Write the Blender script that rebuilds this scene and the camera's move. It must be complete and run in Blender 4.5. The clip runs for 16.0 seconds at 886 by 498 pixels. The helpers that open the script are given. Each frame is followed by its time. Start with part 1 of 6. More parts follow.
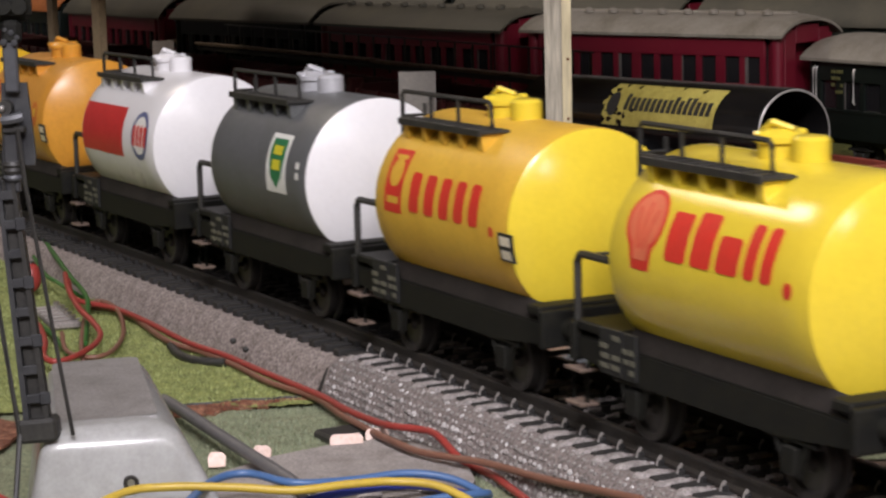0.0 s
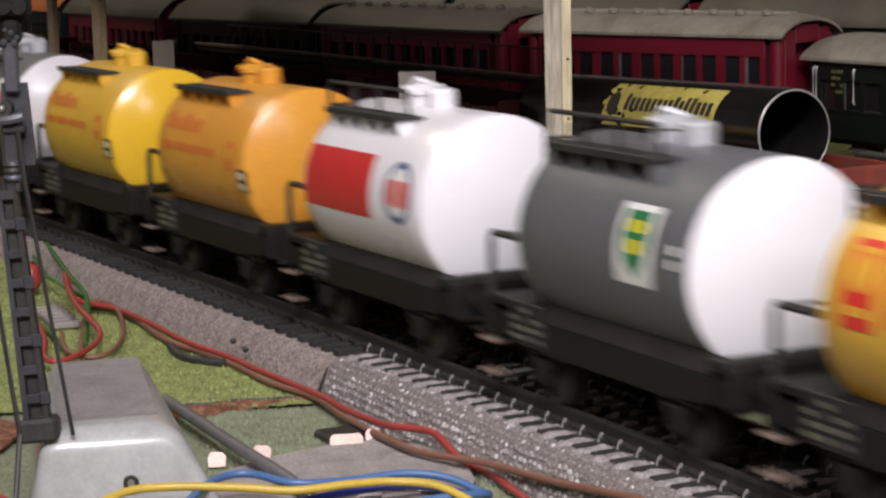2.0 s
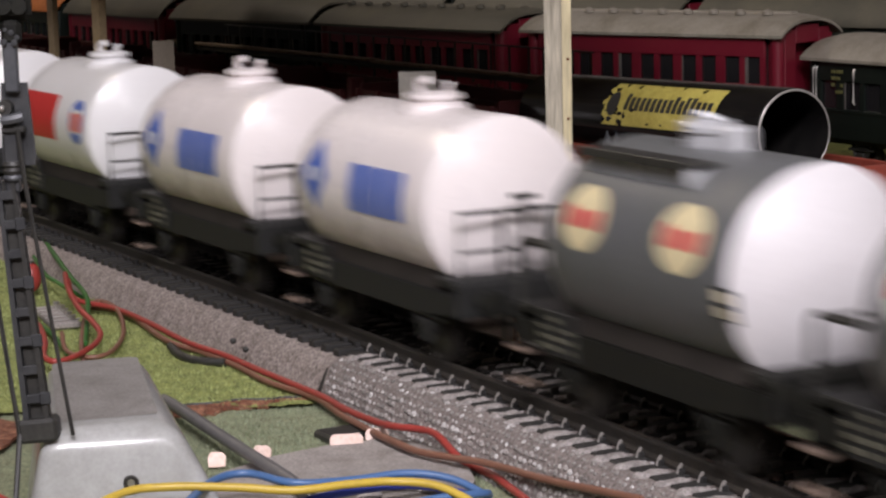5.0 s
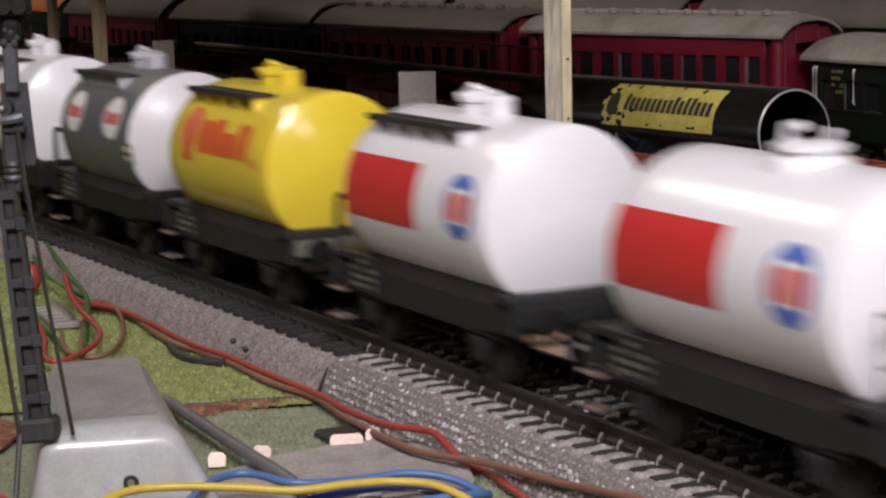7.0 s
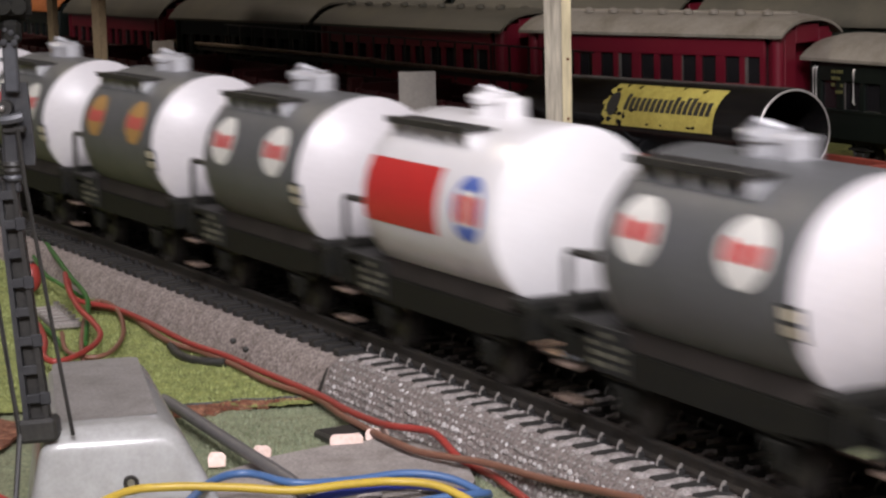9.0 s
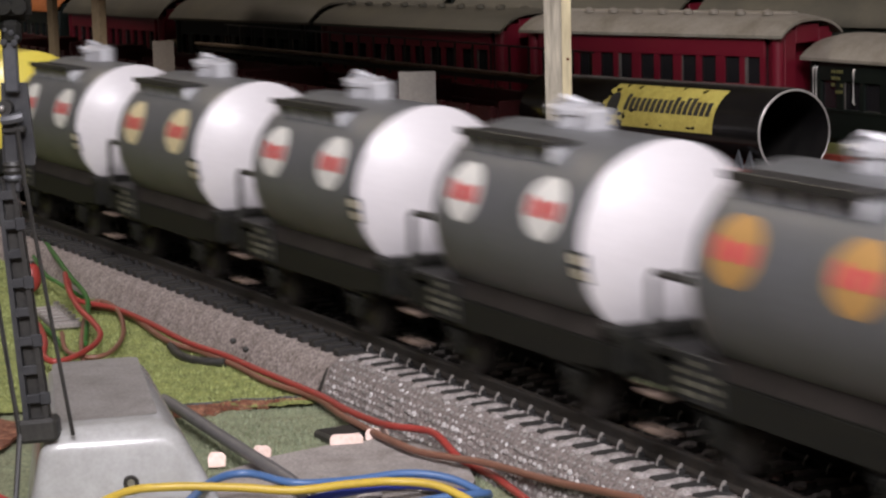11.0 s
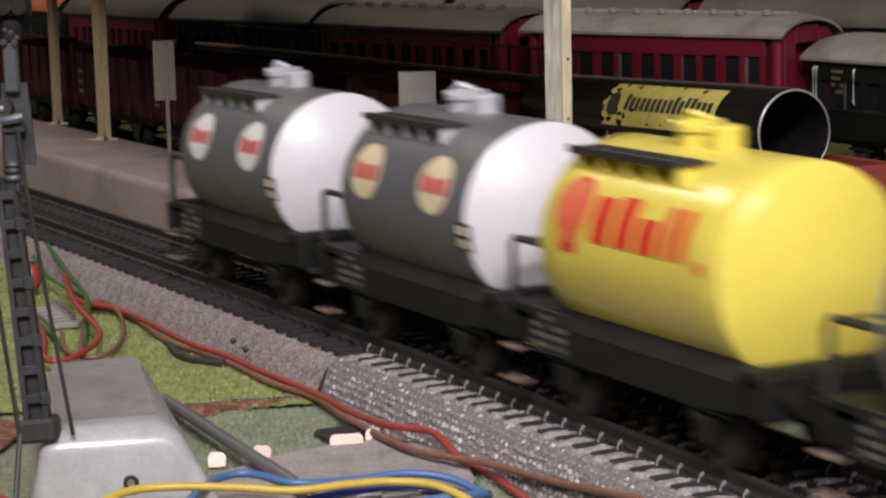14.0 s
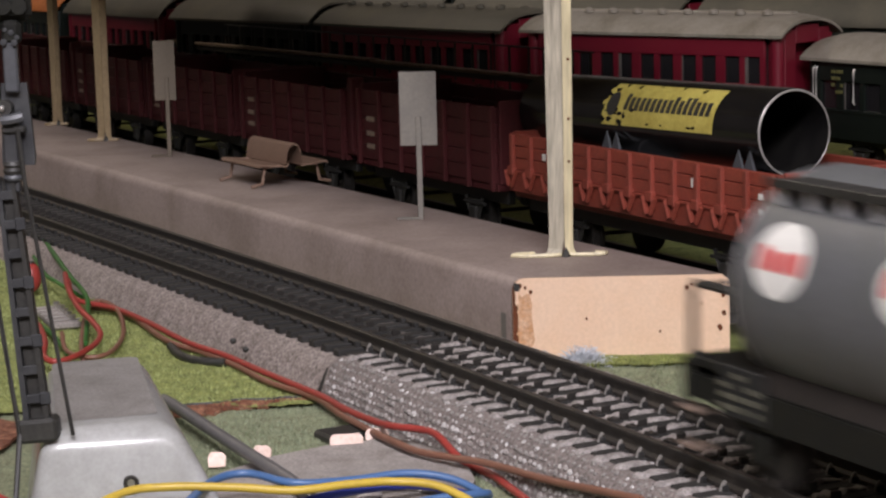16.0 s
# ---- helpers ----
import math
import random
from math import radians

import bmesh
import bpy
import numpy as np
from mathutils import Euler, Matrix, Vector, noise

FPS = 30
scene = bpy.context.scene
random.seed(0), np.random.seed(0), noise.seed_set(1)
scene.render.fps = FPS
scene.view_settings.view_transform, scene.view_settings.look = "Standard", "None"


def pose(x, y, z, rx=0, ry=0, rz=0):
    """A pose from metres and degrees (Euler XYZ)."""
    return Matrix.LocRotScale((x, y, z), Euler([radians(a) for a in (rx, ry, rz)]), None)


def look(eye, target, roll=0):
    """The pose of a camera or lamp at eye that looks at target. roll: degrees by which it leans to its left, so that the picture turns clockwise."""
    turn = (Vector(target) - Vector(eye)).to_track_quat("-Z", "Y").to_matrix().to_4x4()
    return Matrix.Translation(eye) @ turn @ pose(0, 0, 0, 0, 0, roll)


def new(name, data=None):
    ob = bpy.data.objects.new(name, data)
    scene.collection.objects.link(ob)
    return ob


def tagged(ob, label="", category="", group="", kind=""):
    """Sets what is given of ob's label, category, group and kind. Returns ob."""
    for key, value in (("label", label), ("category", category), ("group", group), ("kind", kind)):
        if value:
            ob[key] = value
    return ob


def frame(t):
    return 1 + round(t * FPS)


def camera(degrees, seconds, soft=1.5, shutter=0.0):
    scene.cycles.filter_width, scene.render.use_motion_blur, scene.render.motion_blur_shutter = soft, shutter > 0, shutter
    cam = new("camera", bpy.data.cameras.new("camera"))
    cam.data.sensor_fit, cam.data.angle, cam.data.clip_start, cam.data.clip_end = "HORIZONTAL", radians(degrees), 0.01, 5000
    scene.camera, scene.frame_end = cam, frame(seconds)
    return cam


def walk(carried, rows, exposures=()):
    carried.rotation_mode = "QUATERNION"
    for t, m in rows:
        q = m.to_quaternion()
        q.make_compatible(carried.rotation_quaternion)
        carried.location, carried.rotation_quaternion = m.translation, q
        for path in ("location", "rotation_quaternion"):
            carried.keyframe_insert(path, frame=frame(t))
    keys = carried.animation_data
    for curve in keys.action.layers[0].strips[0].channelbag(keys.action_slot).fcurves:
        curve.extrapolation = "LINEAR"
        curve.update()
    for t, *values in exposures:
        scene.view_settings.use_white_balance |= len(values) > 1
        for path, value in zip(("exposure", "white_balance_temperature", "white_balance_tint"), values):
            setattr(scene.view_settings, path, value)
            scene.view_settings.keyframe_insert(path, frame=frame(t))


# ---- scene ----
MM = 0.001
CLIP = 16.0


def v3(x, y, z):
    return Vector((x * MM, y * MM, z * MM))


# ---------------------------------------------------------------- camera
cam = camera(23.3, CLIP, 2.4, 1.3)
EYE = pose(0, 0, 74.74 * MM) @ pose(0, 0, 0, 90 - 8.693, 0, 0) @ pose(0, 0, 0, 0, 0, -1.515)
walk(cam, [(0.0, EYE), (CLIP, EYE)], [(0.0, -0.02), (1.0, 0.06), (2.0, 0.06), (3.5, 0.08), (4.2, 0.05), (5.4, -0.04), (6.5, -0.11), (7.5, -0.16), (8.0, -0.1), (8.6, -0.02), (9.2, 0.04),
                                      (11.5, 0.06), (13.0, 0.05), (CLIP, 0.05)])

# ---------------------------------------------------------------- light
world = bpy.data.worlds.new("room_dusk")
scene.world = world
world.use_nodes = True
world.node_tree.nodes["Background"].inputs[0].default_value = (0.9, 0.86, 0.8, 1)
world.node_tree.nodes["Background"].inputs[1].default_value = 0.13


def lamp(name, eye, target, size, power, colour):
    data = bpy.data.lights.new(name, "AREA")
    data.shape, data.size, data.size_y, data.energy, data.color = "RECTANGLE", size[0], size[1], power, colour
    ob = new(name, data)
    ob.matrix_world = look(Vector(eye), Vector(target))
    return ob


lamp("tube_lamp", (0.04, -0.18, 0.44), (0.0, 0.45, 0.0), (0.24, 0.06), 4.0, (0.98, 0.93, 1.0))
lamp("desk_lamp", (0.33, -0.25, 0.33), (0.04, 0.36, 0.02), (0.07, 0.05), 0.42, (1.0, 0.94, 0.97))
lamp("shelf_lamp", (-0.62, 1.15, 0.80), (0.0, 0.42, 0.0), (0.26, 0.16), 1.9, (1.0, 0.84, 0.66))
# large soft fill from above, added to lift the dark parts
lamp("overhead_fill", (-0.15, -0.75, 1.4), (0.0, 0.4, 0.0), (1.5, 1.5), 33.0, (0.98, 0.94, 1.0))

# ---------------------------------------------------------------- materials
MATS = {}


def mat(name, colour, rough=0.5, metal=0.0, spot=None, amount=0.35, size=6.0, grain=0.9, bump=0.15, fine=0.7, coat=0.0, perpiece=0.0, spec=0.5, stretch=1.0):
    """A surface with two scales of variation: patches of `size` mm towards the colour `spot`, and a fine grain of `fine` mm."""
    if name in MATS:
        return MATS[name]
    m = bpy.data.materials.new(name)
    m.use_nodes = True
    nt = m.node_tree
    n, l = nt.nodes, nt.links
    b = n["Principled BSDF"]
    co = n.new("ShaderNodeTexCoord")
    big = n.new("ShaderNodeTexNoise")
    big.inputs["Scale"].default_value = 1000.0 / size
    big.inputs["Detail"].default_value = 5
    big.inputs["Roughness"].default_value = 0.65
    vec = co.outputs["Object"]
    if stretch != 1.0:
        mp = n.new("ShaderNodeMapping")
        mp.inputs["Scale"].default_value = (1, 1, 1 / stretch)
        l.new(vec, mp.inputs["Vector"])
        vec = mp.outputs["Vector"]
    l.new(vec, big.inputs["Vector"])
    ramp = n.new("ShaderNodeValToRGB")
    ramp.color_ramp.elements[0].position, ramp.color_ramp.elements[1].position = 0.42, 0.72
    l.new(big.outputs["Fac"], ramp.inputs[0])
    mix = n.new("ShaderNodeMixRGB")
    mix.inputs[1].default_value = (*colour, 1)
    mix.inputs[2].default_value = (*(spot or [c * 0.6 for c in colour]), 1)
    sc = n.new("ShaderNodeMath")
    sc.operation = "MULTIPLY"
    sc.inputs[1].default_value = amount
    l.new(ramp.outputs[0], sc.inputs[0])
    l.new(sc.outputs[0], mix.inputs[0])
    small = n.new("ShaderNodeTexNoise")
    small.inputs["Scale"].default_value = 1000.0 / fine
    small.inputs["Detail"].default_value = 3
    l.new(vec, small.inputs["Vector"])
    mul = n.new("ShaderNodeMixRGB")
    mul.blend_type = "MULTIPLY"
    mul.inputs[0].default_value = 1.0
    gr = n.new("ShaderNodeMapRange")
    gr.inputs[1].default_value, gr.inputs[2].default_value = 0.3, 0.7
    gr.inputs[3].default_value, gr.inputs[4].default_value = grain, 2 - grain
    l.new(small.outputs["Fac"], gr.inputs[0])
    l.new(mix.outputs[0], mul.inputs[1])
    l.new(gr.outputs[0], mul.inputs[2])
    out = mul.outputs[0]
    if perpiece:
        info = n.new("ShaderNodeObjectInfo")
        pr = n.new("ShaderNodeMapRange")
        pr.inputs[3].default_value, pr.inputs[4].default_value = 1 - perpiece, 1 + perpiece
        l.new(info.outputs["Random"], pr.inputs[0])
        pm = n.new("ShaderNodeMixRGB")
        pm.blend_type = "MULTIPLY"
        pm.inputs[0].default_value = 1.0
        l.new(out, pm.inputs[1])
        l.new(pr.outputs[0], pm.inputs[2])
        out = pm.outputs[0]
    l.new(out, b.inputs["Base Color"])
    rr = n.new("ShaderNodeMapRange")
    rr.inputs[3].default_value, rr.inputs[4].default_value = max(0.02, rough - 0.08), min(1, rough + 0.12)
    l.new(big.outputs["Fac"], rr.inputs[0])
    l.new(rr.outputs[0], b.inputs["Roughness"])
    b.inputs["Metallic"].default_value = metal
    b.inputs["Specular IOR Level"].default_value = spec
    b.inputs["Coat Weight"].default_value = coat
    b.inputs["Coat Roughness"].default_value = 0.15
    if bump:
        bp = n.new("ShaderNodeBump")
        bp.inputs["Strength"].default_value = bump
        bp.inputs["Distance"].default_value = 0.0003
        l.new(small.outputs["Fac"], bp.inputs["Height"])
        l.new(bp.outputs[0], b.inputs["Normal"])
    MATS[name] = m
    return m


YELLOW = mat("yellow_lacquer", (0.75, 0.57, 0.045), 0.2, 0, (0.62, 0.42, 0.025), 0.3, 14, 0.97, 0.03, 1.0, 0.3)
LEMONY = mat("lemon_yellow_lacquer", (0.72, 0.60, 0.095), 0.24, 0, (0.62, 0.49, 0.06), 0.3, 13, 0.96, 0.03, 1.0, 0.25)
AMBER = mat("amber_lacquer", (0.70, 0.42, 0.045), 0.4, 0, (0.5, 0.24, 0.02), 0.35, 12, 0.95, 0.03, 1.0, 0.05)
AMBERL = mat("light_amber_lacquer", (0.75, 0.46, 0.03), 0.22, 0, (0.6, 0.34, 0.02), 0.3, 14, 0.97, 0.03, 1.0, 0.3)
ORANGE = mat("orange_lacquer", (0.68, 0.31, 0.04), 0.28, 0, (0.45, 0.17, 0.02), 0.35, 12, 0.95, 0.03, 1.0, 0.05)
WHITE = mat("white_lacquer", (0.77, 0.755, 0.76), 0.28, 0, (0.66, 0.63, 0.61), 0.25, 16, 0.98, 0.03, 1.0, 0.25)
CREAM = mat("cream_lacquer", (0.78, 0.72, 0.71), 0.26, 0, (0.66, 0.59, 0.55), 0.25, 16, 0.98, 0.03, 1.0, 0.15)
GREY = mat("slate_lacquer", (0.108, 0.111, 0.114), 0.45, 0, (0.082, 0.087, 0.078), 0.5, 11, 0.93, 0.04, 1.0, 0.0)
ENDW = mat("chalky_white_end", (0.63, 0.605, 0.615), 0.36, 0, (0.56, 0.53, 0.53), 0.35, 10, 0.97, 0.03, 1.0, 0.1)
SILVER = mat("silver_cap", (0.60, 0.60, 0.62), 0.3, 0.35, None, 0.3, 4, 0.95, 0.03)
RED = mat("signal_red_print", (0.62, 0.035, 0.02), 0.45, 0, (0.5, 0.05, 0.03), 0.4, 5, 0.95, 0.0)
FADED = mat("faded_red_print", (0.58, 0.13, 0.03), 0.5, 0, (0.66, 0.26, 0.04), 0.7, 2.5, 0.95, 0.0)
BANDRED = mat("crimson_band_print", (0.54, 0.028, 0.026), 0.4, 0, (0.42, 0.03, 0.03), 0.4, 6, 0.93, 0.0)
BLUE = mat("blue_print", (0.085, 0.15, 0.47), 0.45, 0, None, 0.3, 5, 0.95, 0.0)
NAVY = mat("navy_print", (0.10, 0.12, 0.24), 0.45, 0, None, 0.3, 5, 0.95, 0.0)
GREEN = mat("green_print", (0.02, 0.17, 0.06), 0.45, 0, None, 0.3, 5, 0.95, 0.0)
LEMON = mat("lemon_print", (0.62, 0.55, 0.03), 0.45, 0, None, 0.3, 5, 0.95, 0.0)
PAPER = mat("white_print", (0.74, 0.73, 0.68), 0.5, 0, None, 0.2, 5, 0.97, 0.0)
IVORY = mat("ivory_print", (0.70, 0.60, 0.36), 0.5, 0, None, 0.2, 5, 0.97, 0.0)
GOLD = mat("ochre_print", (0.44, 0.25, 0.08), 0.5, 0, None, 0.2, 5, 0.97, 0.0)
NOTE = mat("faded_ochre_note", (0.12, 0.115, 0.085), 0.6, 0, (0.10, 0.095, 0.06), 0.7, 1.5, 0.8, 0.0)
CRIMSON = mat("crimson_print", (0.55, 0.085, 0.085), 0.5, 0, (0.6, 0.2, 0.16), 0.5, 3, 0.95, 0.0)
SALMON = mat("pale_red_print", (0.70, 0.17, 0.08), 0.5, 0, None, 0.3, 5, 0.95, 0.0)
BLACK = mat("black_plastic", (0.022, 0.021, 0.019), 0.5, 0, (0.05, 0.047, 0.04), 0.45, 5, 0.8, 0.15)
FRAME = mat("dark_frame_plastic", (0.009, 0.009, 0.008), 0.58, 0, (0.024, 0.023, 0.015), 0.5, 5, 0.8, 0.15, spec=0.18)
FRAME2 = mat("grey_frame_plastic", (0.016, 0.016, 0.0155), 0.58, 0, (0.018, 0.018, 0.017), 0.5, 6, 0.85, 0.15, spec=0.3)
STEEL = mat("dull_wheel_steel", (0.055, 0.05, 0.046), 0.42, 0.6, (0.05, 0.045, 0.04), 0.5, 3, 0.85, 0.1)
BRIGHT = mat("worn_nickel", (0.55, 0.53, 0.50), 0.3, 0.9, None, 0.4, 2, 0.9, 0.05)
RAIL = mat("blackened_rail", (0.05, 0.045, 0.04), 0.42, 0.4, (0.085, 0.07, 0.055), 0.6, 5, 0.85, 0.1)
SLEEPER = mat("black_sleeper_plastic", (0.02, 0.019, 0.018), 0.6, 0, (0.032, 0.03, 0.028), 0.5, 3, 0.7, 0.3, 0.4, 0, 0.25)
BALLAST = mat("grey_ballast", (0.20, 0.168, 0.155), 0.85, 0, (0.10, 0.085, 0.078), 0.7, 2, 0.5, 0.8, 0.5)
BALLASTD = mat("brown_grey_foam_ballast", (0.255, 0.215, 0.195), 0.9, 0, (0.14, 0.11, 0.095), 0.8, 3.0, 0.45, 0.9, 0.6)
PEBBLE = mat("pale_pebble", (0.36, 0.33, 0.315), 0.36, 0, (0.2, 0.18, 0.165), 0.8, 1.5, 0.6, 0.4, 0.35)
PEBBLE_MID = mat("grey_pebble", (0.24, 0.22, 0.205), 0.5, 0, (0.13, 0.12, 0.11), 0.8, 1.5, 0.6, 0.4, 0.35)
PEBBLE_PALE = mat("white_pebble", (0.55, 0.53, 0.52), 0.3, 0, (0.3, 0.28, 0.26), 0.7, 1.5, 0.6, 0.4, 0.35)
PADS = mat("pale_ballast_pad", (0.33, 0.30, 0.285), 0.6, 0, (0.15, 0.13, 0.12), 0.8, 1.6, 0.55, 0.6, 0.4)
PADSD = mat("dark_ballast_pad", (0.11, 0.097, 0.09), 0.7, 0, (0.05, 0.043, 0.04), 0.8, 2.0, 0.5, 0.6, 0.5)
BENCHM = mat("tan_bench_tin", (0.19, 0.12, 0.085), 0.5, 0.1, (0.18, 0.11, 0.075), 0.6, 6, 0.9, 0.1)
TIN = mat("dusty_platform_tin", (0.295, 0.236, 0.21), 0.55, 0, (0.18, 0.14, 0.118), 0.8, 22, 0.86, 0.15, 0.9)
PINK = mat("pale_pink_tin", (0.69, 0.49, 0.35), 0.5, 0, (0.66, 0.42, 0.26), 0.5, 12, 0.95, 0.05)
RUST = mat("rust", (0.15, 0.042, 0.012), 0.8, 0.2, (0.04, 0.018, 0.01), 0.8, 1.6, 0.6, 0.5, 0.4)
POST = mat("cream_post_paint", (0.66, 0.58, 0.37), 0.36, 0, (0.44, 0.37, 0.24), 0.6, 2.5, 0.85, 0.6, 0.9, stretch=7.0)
SIGN = mat("grey_sign_tin", (0.175, 0.16, 0.14), 0.5, 0.2, (0.24, 0.22, 0.18), 0.6, 6, 0.92, 0.1)
GRASS = mat("grass_mat", (0.245, 0.27, 0.08), 0.95, 0, (0.09, 0.115, 0.03), 0.9, 3.5, 0.4, 0.9, 0.5)
GRASSF = mat("pale_grass_fibre", (0.34, 0.375, 0.15), 0.9, 0, (0.14, 0.18, 0.04), 0.9, 2.0, 0.5, 0.2, 0.6)
GRASSG = mat("dusty_grass_fibre", (0.27, 0.30, 0.20), 0.9, 0, (0.12, 0.15, 0.07), 0.8, 2.0, 0.5, 0.2, 0.6)
GRASSD = mat("dull_grass_mat", (0.225, 0.25, 0.15), 0.95, 0, (0.17, 0.165, 0.10), 0.8, 4, 0.5, 0.9, 0.5)
EARTH = mat("brown_board", (0.11, 0.075, 0.05), 0.9, 0, (0.05, 0.035, 0.025), 0.7, 25, 0.8, 0.4, 0.8)
TROUGH = mat("dusty_brown_trough", (0.032, 0.027, 0.024), 0.6, 0, (0.016, 0.014, 0.012), 0.6, 7, 0.85, 0.1, spec=0.25)
TREAD = mat("worn_tan_step", (0.19, 0.135, 0.105), 0.55, 0.1, (0.07, 0.055, 0.045), 0.7, 2.5, 0.85, 0.1)
TORN = mat("torn_brown_paper", (0.13, 0.042, 0.02), 0.9, 0, (0.40, 0.2, 0.12), 0.8, 2.2, 0.5, 0.9, 0.5)
BOX = mat("grey_box_plastic", (0.39, 0.39, 0.38), 0.2, 0, (0.20, 0.195, 0.18), 0.6, 10, 0.95, 0.05, 0.6, 0.2)
MASTM = mat("grey_mast_tin", (0.038, 0.039, 0.042), 0.45, 0.3, (0.09, 0.09, 0.09), 0.5, 4, 0.92, 0.1)
CARD = mat("grey_card", (0.31, 0.28, 0.26), 0.85, 0, (0.16, 0.14, 0.125), 0.7, 6, 0.75, 0.4, 0.5)
COPPER = mat("tinned_copper", (0.52, 0.40, 0.35), 0.5, 0.3, (0.40, 0.23, 0.14), 0.5, 2, 0.9, 0.1)
W_RED = mat("red_wire", (0.30, 0.040, 0.032), 0.4, 0, None, 0.3, 5, 0.95, 0.05)
W_BROWN = mat("brown_wire", (0.19, 0.085, 0.055), 0.45, 0, None, 0.3, 5, 0.95, 0.05)
W_GREEN = mat("green_wire", (0.035, 0.13, 0.025), 0.4, 0, None, 0.3, 5, 0.95, 0.05)
W_BLUE = mat("blue_wire", (0.065, 0.135, 0.29), 0.38, 0, None, 0.3, 5, 0.95, 0.05)
W_DBLUE = mat("dark_blue_wire", (0.02, 0.035, 0.24), 0.38, 0, None, 0.3, 5, 0.95, 0.05)
W_YELLOW = mat("yellow_wire", (0.52, 0.36, 0.05), 0.38, 0, None, 0.3, 5, 0.95, 0.05)
W_BLACK = mat("dark_grey_cable", (0.115, 0.11, 0.11), 0.4, 0, None, 0.3, 5, 0.95, 0.1)
COACHRED = mat("crimson_coach", (0.125, 0.006, 0.016), 0.4, 0, (0.16, 0.012, 0.02), 0.5, 12, 0.95, 0.05)
COACHGREEN = mat("dark_green_coach", (0.007, 0.010, 0.008), 0.4, 0, (0.012, 0.016, 0.012), 0.5, 12, 0.95, 0.05, spec=0.2)
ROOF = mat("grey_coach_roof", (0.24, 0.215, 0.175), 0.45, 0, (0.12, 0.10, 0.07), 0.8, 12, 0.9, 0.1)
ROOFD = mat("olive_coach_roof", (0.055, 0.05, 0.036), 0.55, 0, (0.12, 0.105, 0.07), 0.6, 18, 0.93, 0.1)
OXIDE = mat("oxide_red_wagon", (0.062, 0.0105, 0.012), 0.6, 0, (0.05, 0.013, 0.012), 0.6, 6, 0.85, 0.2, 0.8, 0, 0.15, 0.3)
BRICKRED = mat("brick_red_wagon", (0.21, 0.040, 0.024), 0.5, 0, (0.16, 0.035, 0.025), 0.6, 6, 0.85, 0.2, 0.8, 0, 0.12)
PIPE = mat("black_pipe_gloss", (0.007, 0.0065, 0.0065), 0.18, 0, (0.018, 0.017, 0.015), 0.5, 6, 0.9, 0.08, spec=0.35)
LABEL = mat("scuffed_yellow_label", (0.50, 0.42, 0.10), 0.5, 0, (0.28, 0.2, 0.03), 0.6, 4, 0.9, 0.05)
OLIVE = mat("dull_olive_print", (0.10, 0.095, 0.03), 0.6, 0, None, 0.4, 2, 0.9, 0.0)
PANE = mat("dark_window_pane", (0.015, 0.014, 0.015), 0.12, 0, None, 0.2, 8, 0.98, 0.0)
CURTAIN = mat("dim_curtain", (0.10, 0.085, 0.075), 0.8, 0, None, 0.4, 3, 0.9, 0.1)
WALLM = mat("dim_room_wall", (0.74, 0.69, 0.63), 0.9, 0, (0.12, 0.1, 0.08), 0.5, 300, 0.95, 0.1, 20)
# streaky cream, also greyed as shade for the flange turned from the lamp
POSTG = mat("shaded_streaky_post_paint", (0.52, 0.47, 0.37), 0.32, 0, (0.25, 0.225, 0.18), 0.9, 1.8, 0.75, 0.7, 0.8, stretch=9.0)
# the posts' cream darkened, shade up the platform mixed into the colour
POSTD = mat("shaded_cream_post_paint", (0.30, 0.225, 0.13), 0.45, 0, (0.2, 0.14, 0.085), 0.6, 7, 0.88, 0.4, 1.5)
SIGND = mat("tan_sign_tin", (0.12, 0.095, 0.068), 0.5, 0.1, (0.12, 0.1, 0.075), 0.6, 6, 0.9, 0.1)
PLANK = mat("dusty_dark_plank", (0.26, 0.19, 0.14), 0.7, 0, (0.09, 0.065, 0.05), 0.7, 9, 0.85, 0.2, 0.8)
ROOFO = mat("orange_coach_roof", (0.42, 0.13, 0.03), 0.5, 0, (0.22, 0.06, 0.02), 0.6, 12, 0.9, 0.1)
MASTL = mat("pale_mast_tin", (0.07, 0.073, 0.08), 0.42, 0.2, (0.09, 0.09, 0.095), 0.5, 4, 0.9, 0.1)
PLATEW = mat("yellowed_white_print", (0.74, 0.67, 0.50), 0.5, 0, None, 0.2, 5, 0.97, 0.0)
STAIN = mat("rust_stained_paint", (0.47, 0.25, 0.12), 0.6, 0, (0.60, 0.42, 0.30), 0.9, 2.5, 0.8, 0.2, 0.5)
DUST = mat("dusty_grey_plastic", (0.235, 0.222, 0.21), 0.75, 0, (0.15, 0.135, 0.125), 0.7, 9, 0.82, 0.25, 0.5, 0, 0, 0.25)
CLIPT = mat("dull_nickel_clip", (0.48, 0.45, 0.42), 0.38, 0.5, None, 0.4, 2, 0.9, 0.05)
FLUFF = mat("bluish_white_cotton", (0.50, 0.52, 0.56), 0.95, 0, (0.45, 0.5, 0.58), 0.5, 3, 0.8, 0.6, 0.5)
LENS = mat("signal_lens", (0.05, 0.01, 0.01), 0.1, 0, None, 0.2, 3, 0.98, 0)


# ---------------------------------------------------------------- mesh helpers (millimetres in, metres out)
def finish(bm, smooth=35):
    bmesh.ops.scale(bm, vec=(MM, MM, MM), verts=bm.verts)
    bmesh.ops.recalc_face_normals(bm, faces=bm.faces)
    lim = radians(smooth)
    for f in bm.faces:
        f.smooth = True
    for e in bm.edges:
        e.smooth = not (len(e.link_faces) == 2 and e.calc_face_angle(0) > lim)
    return bm


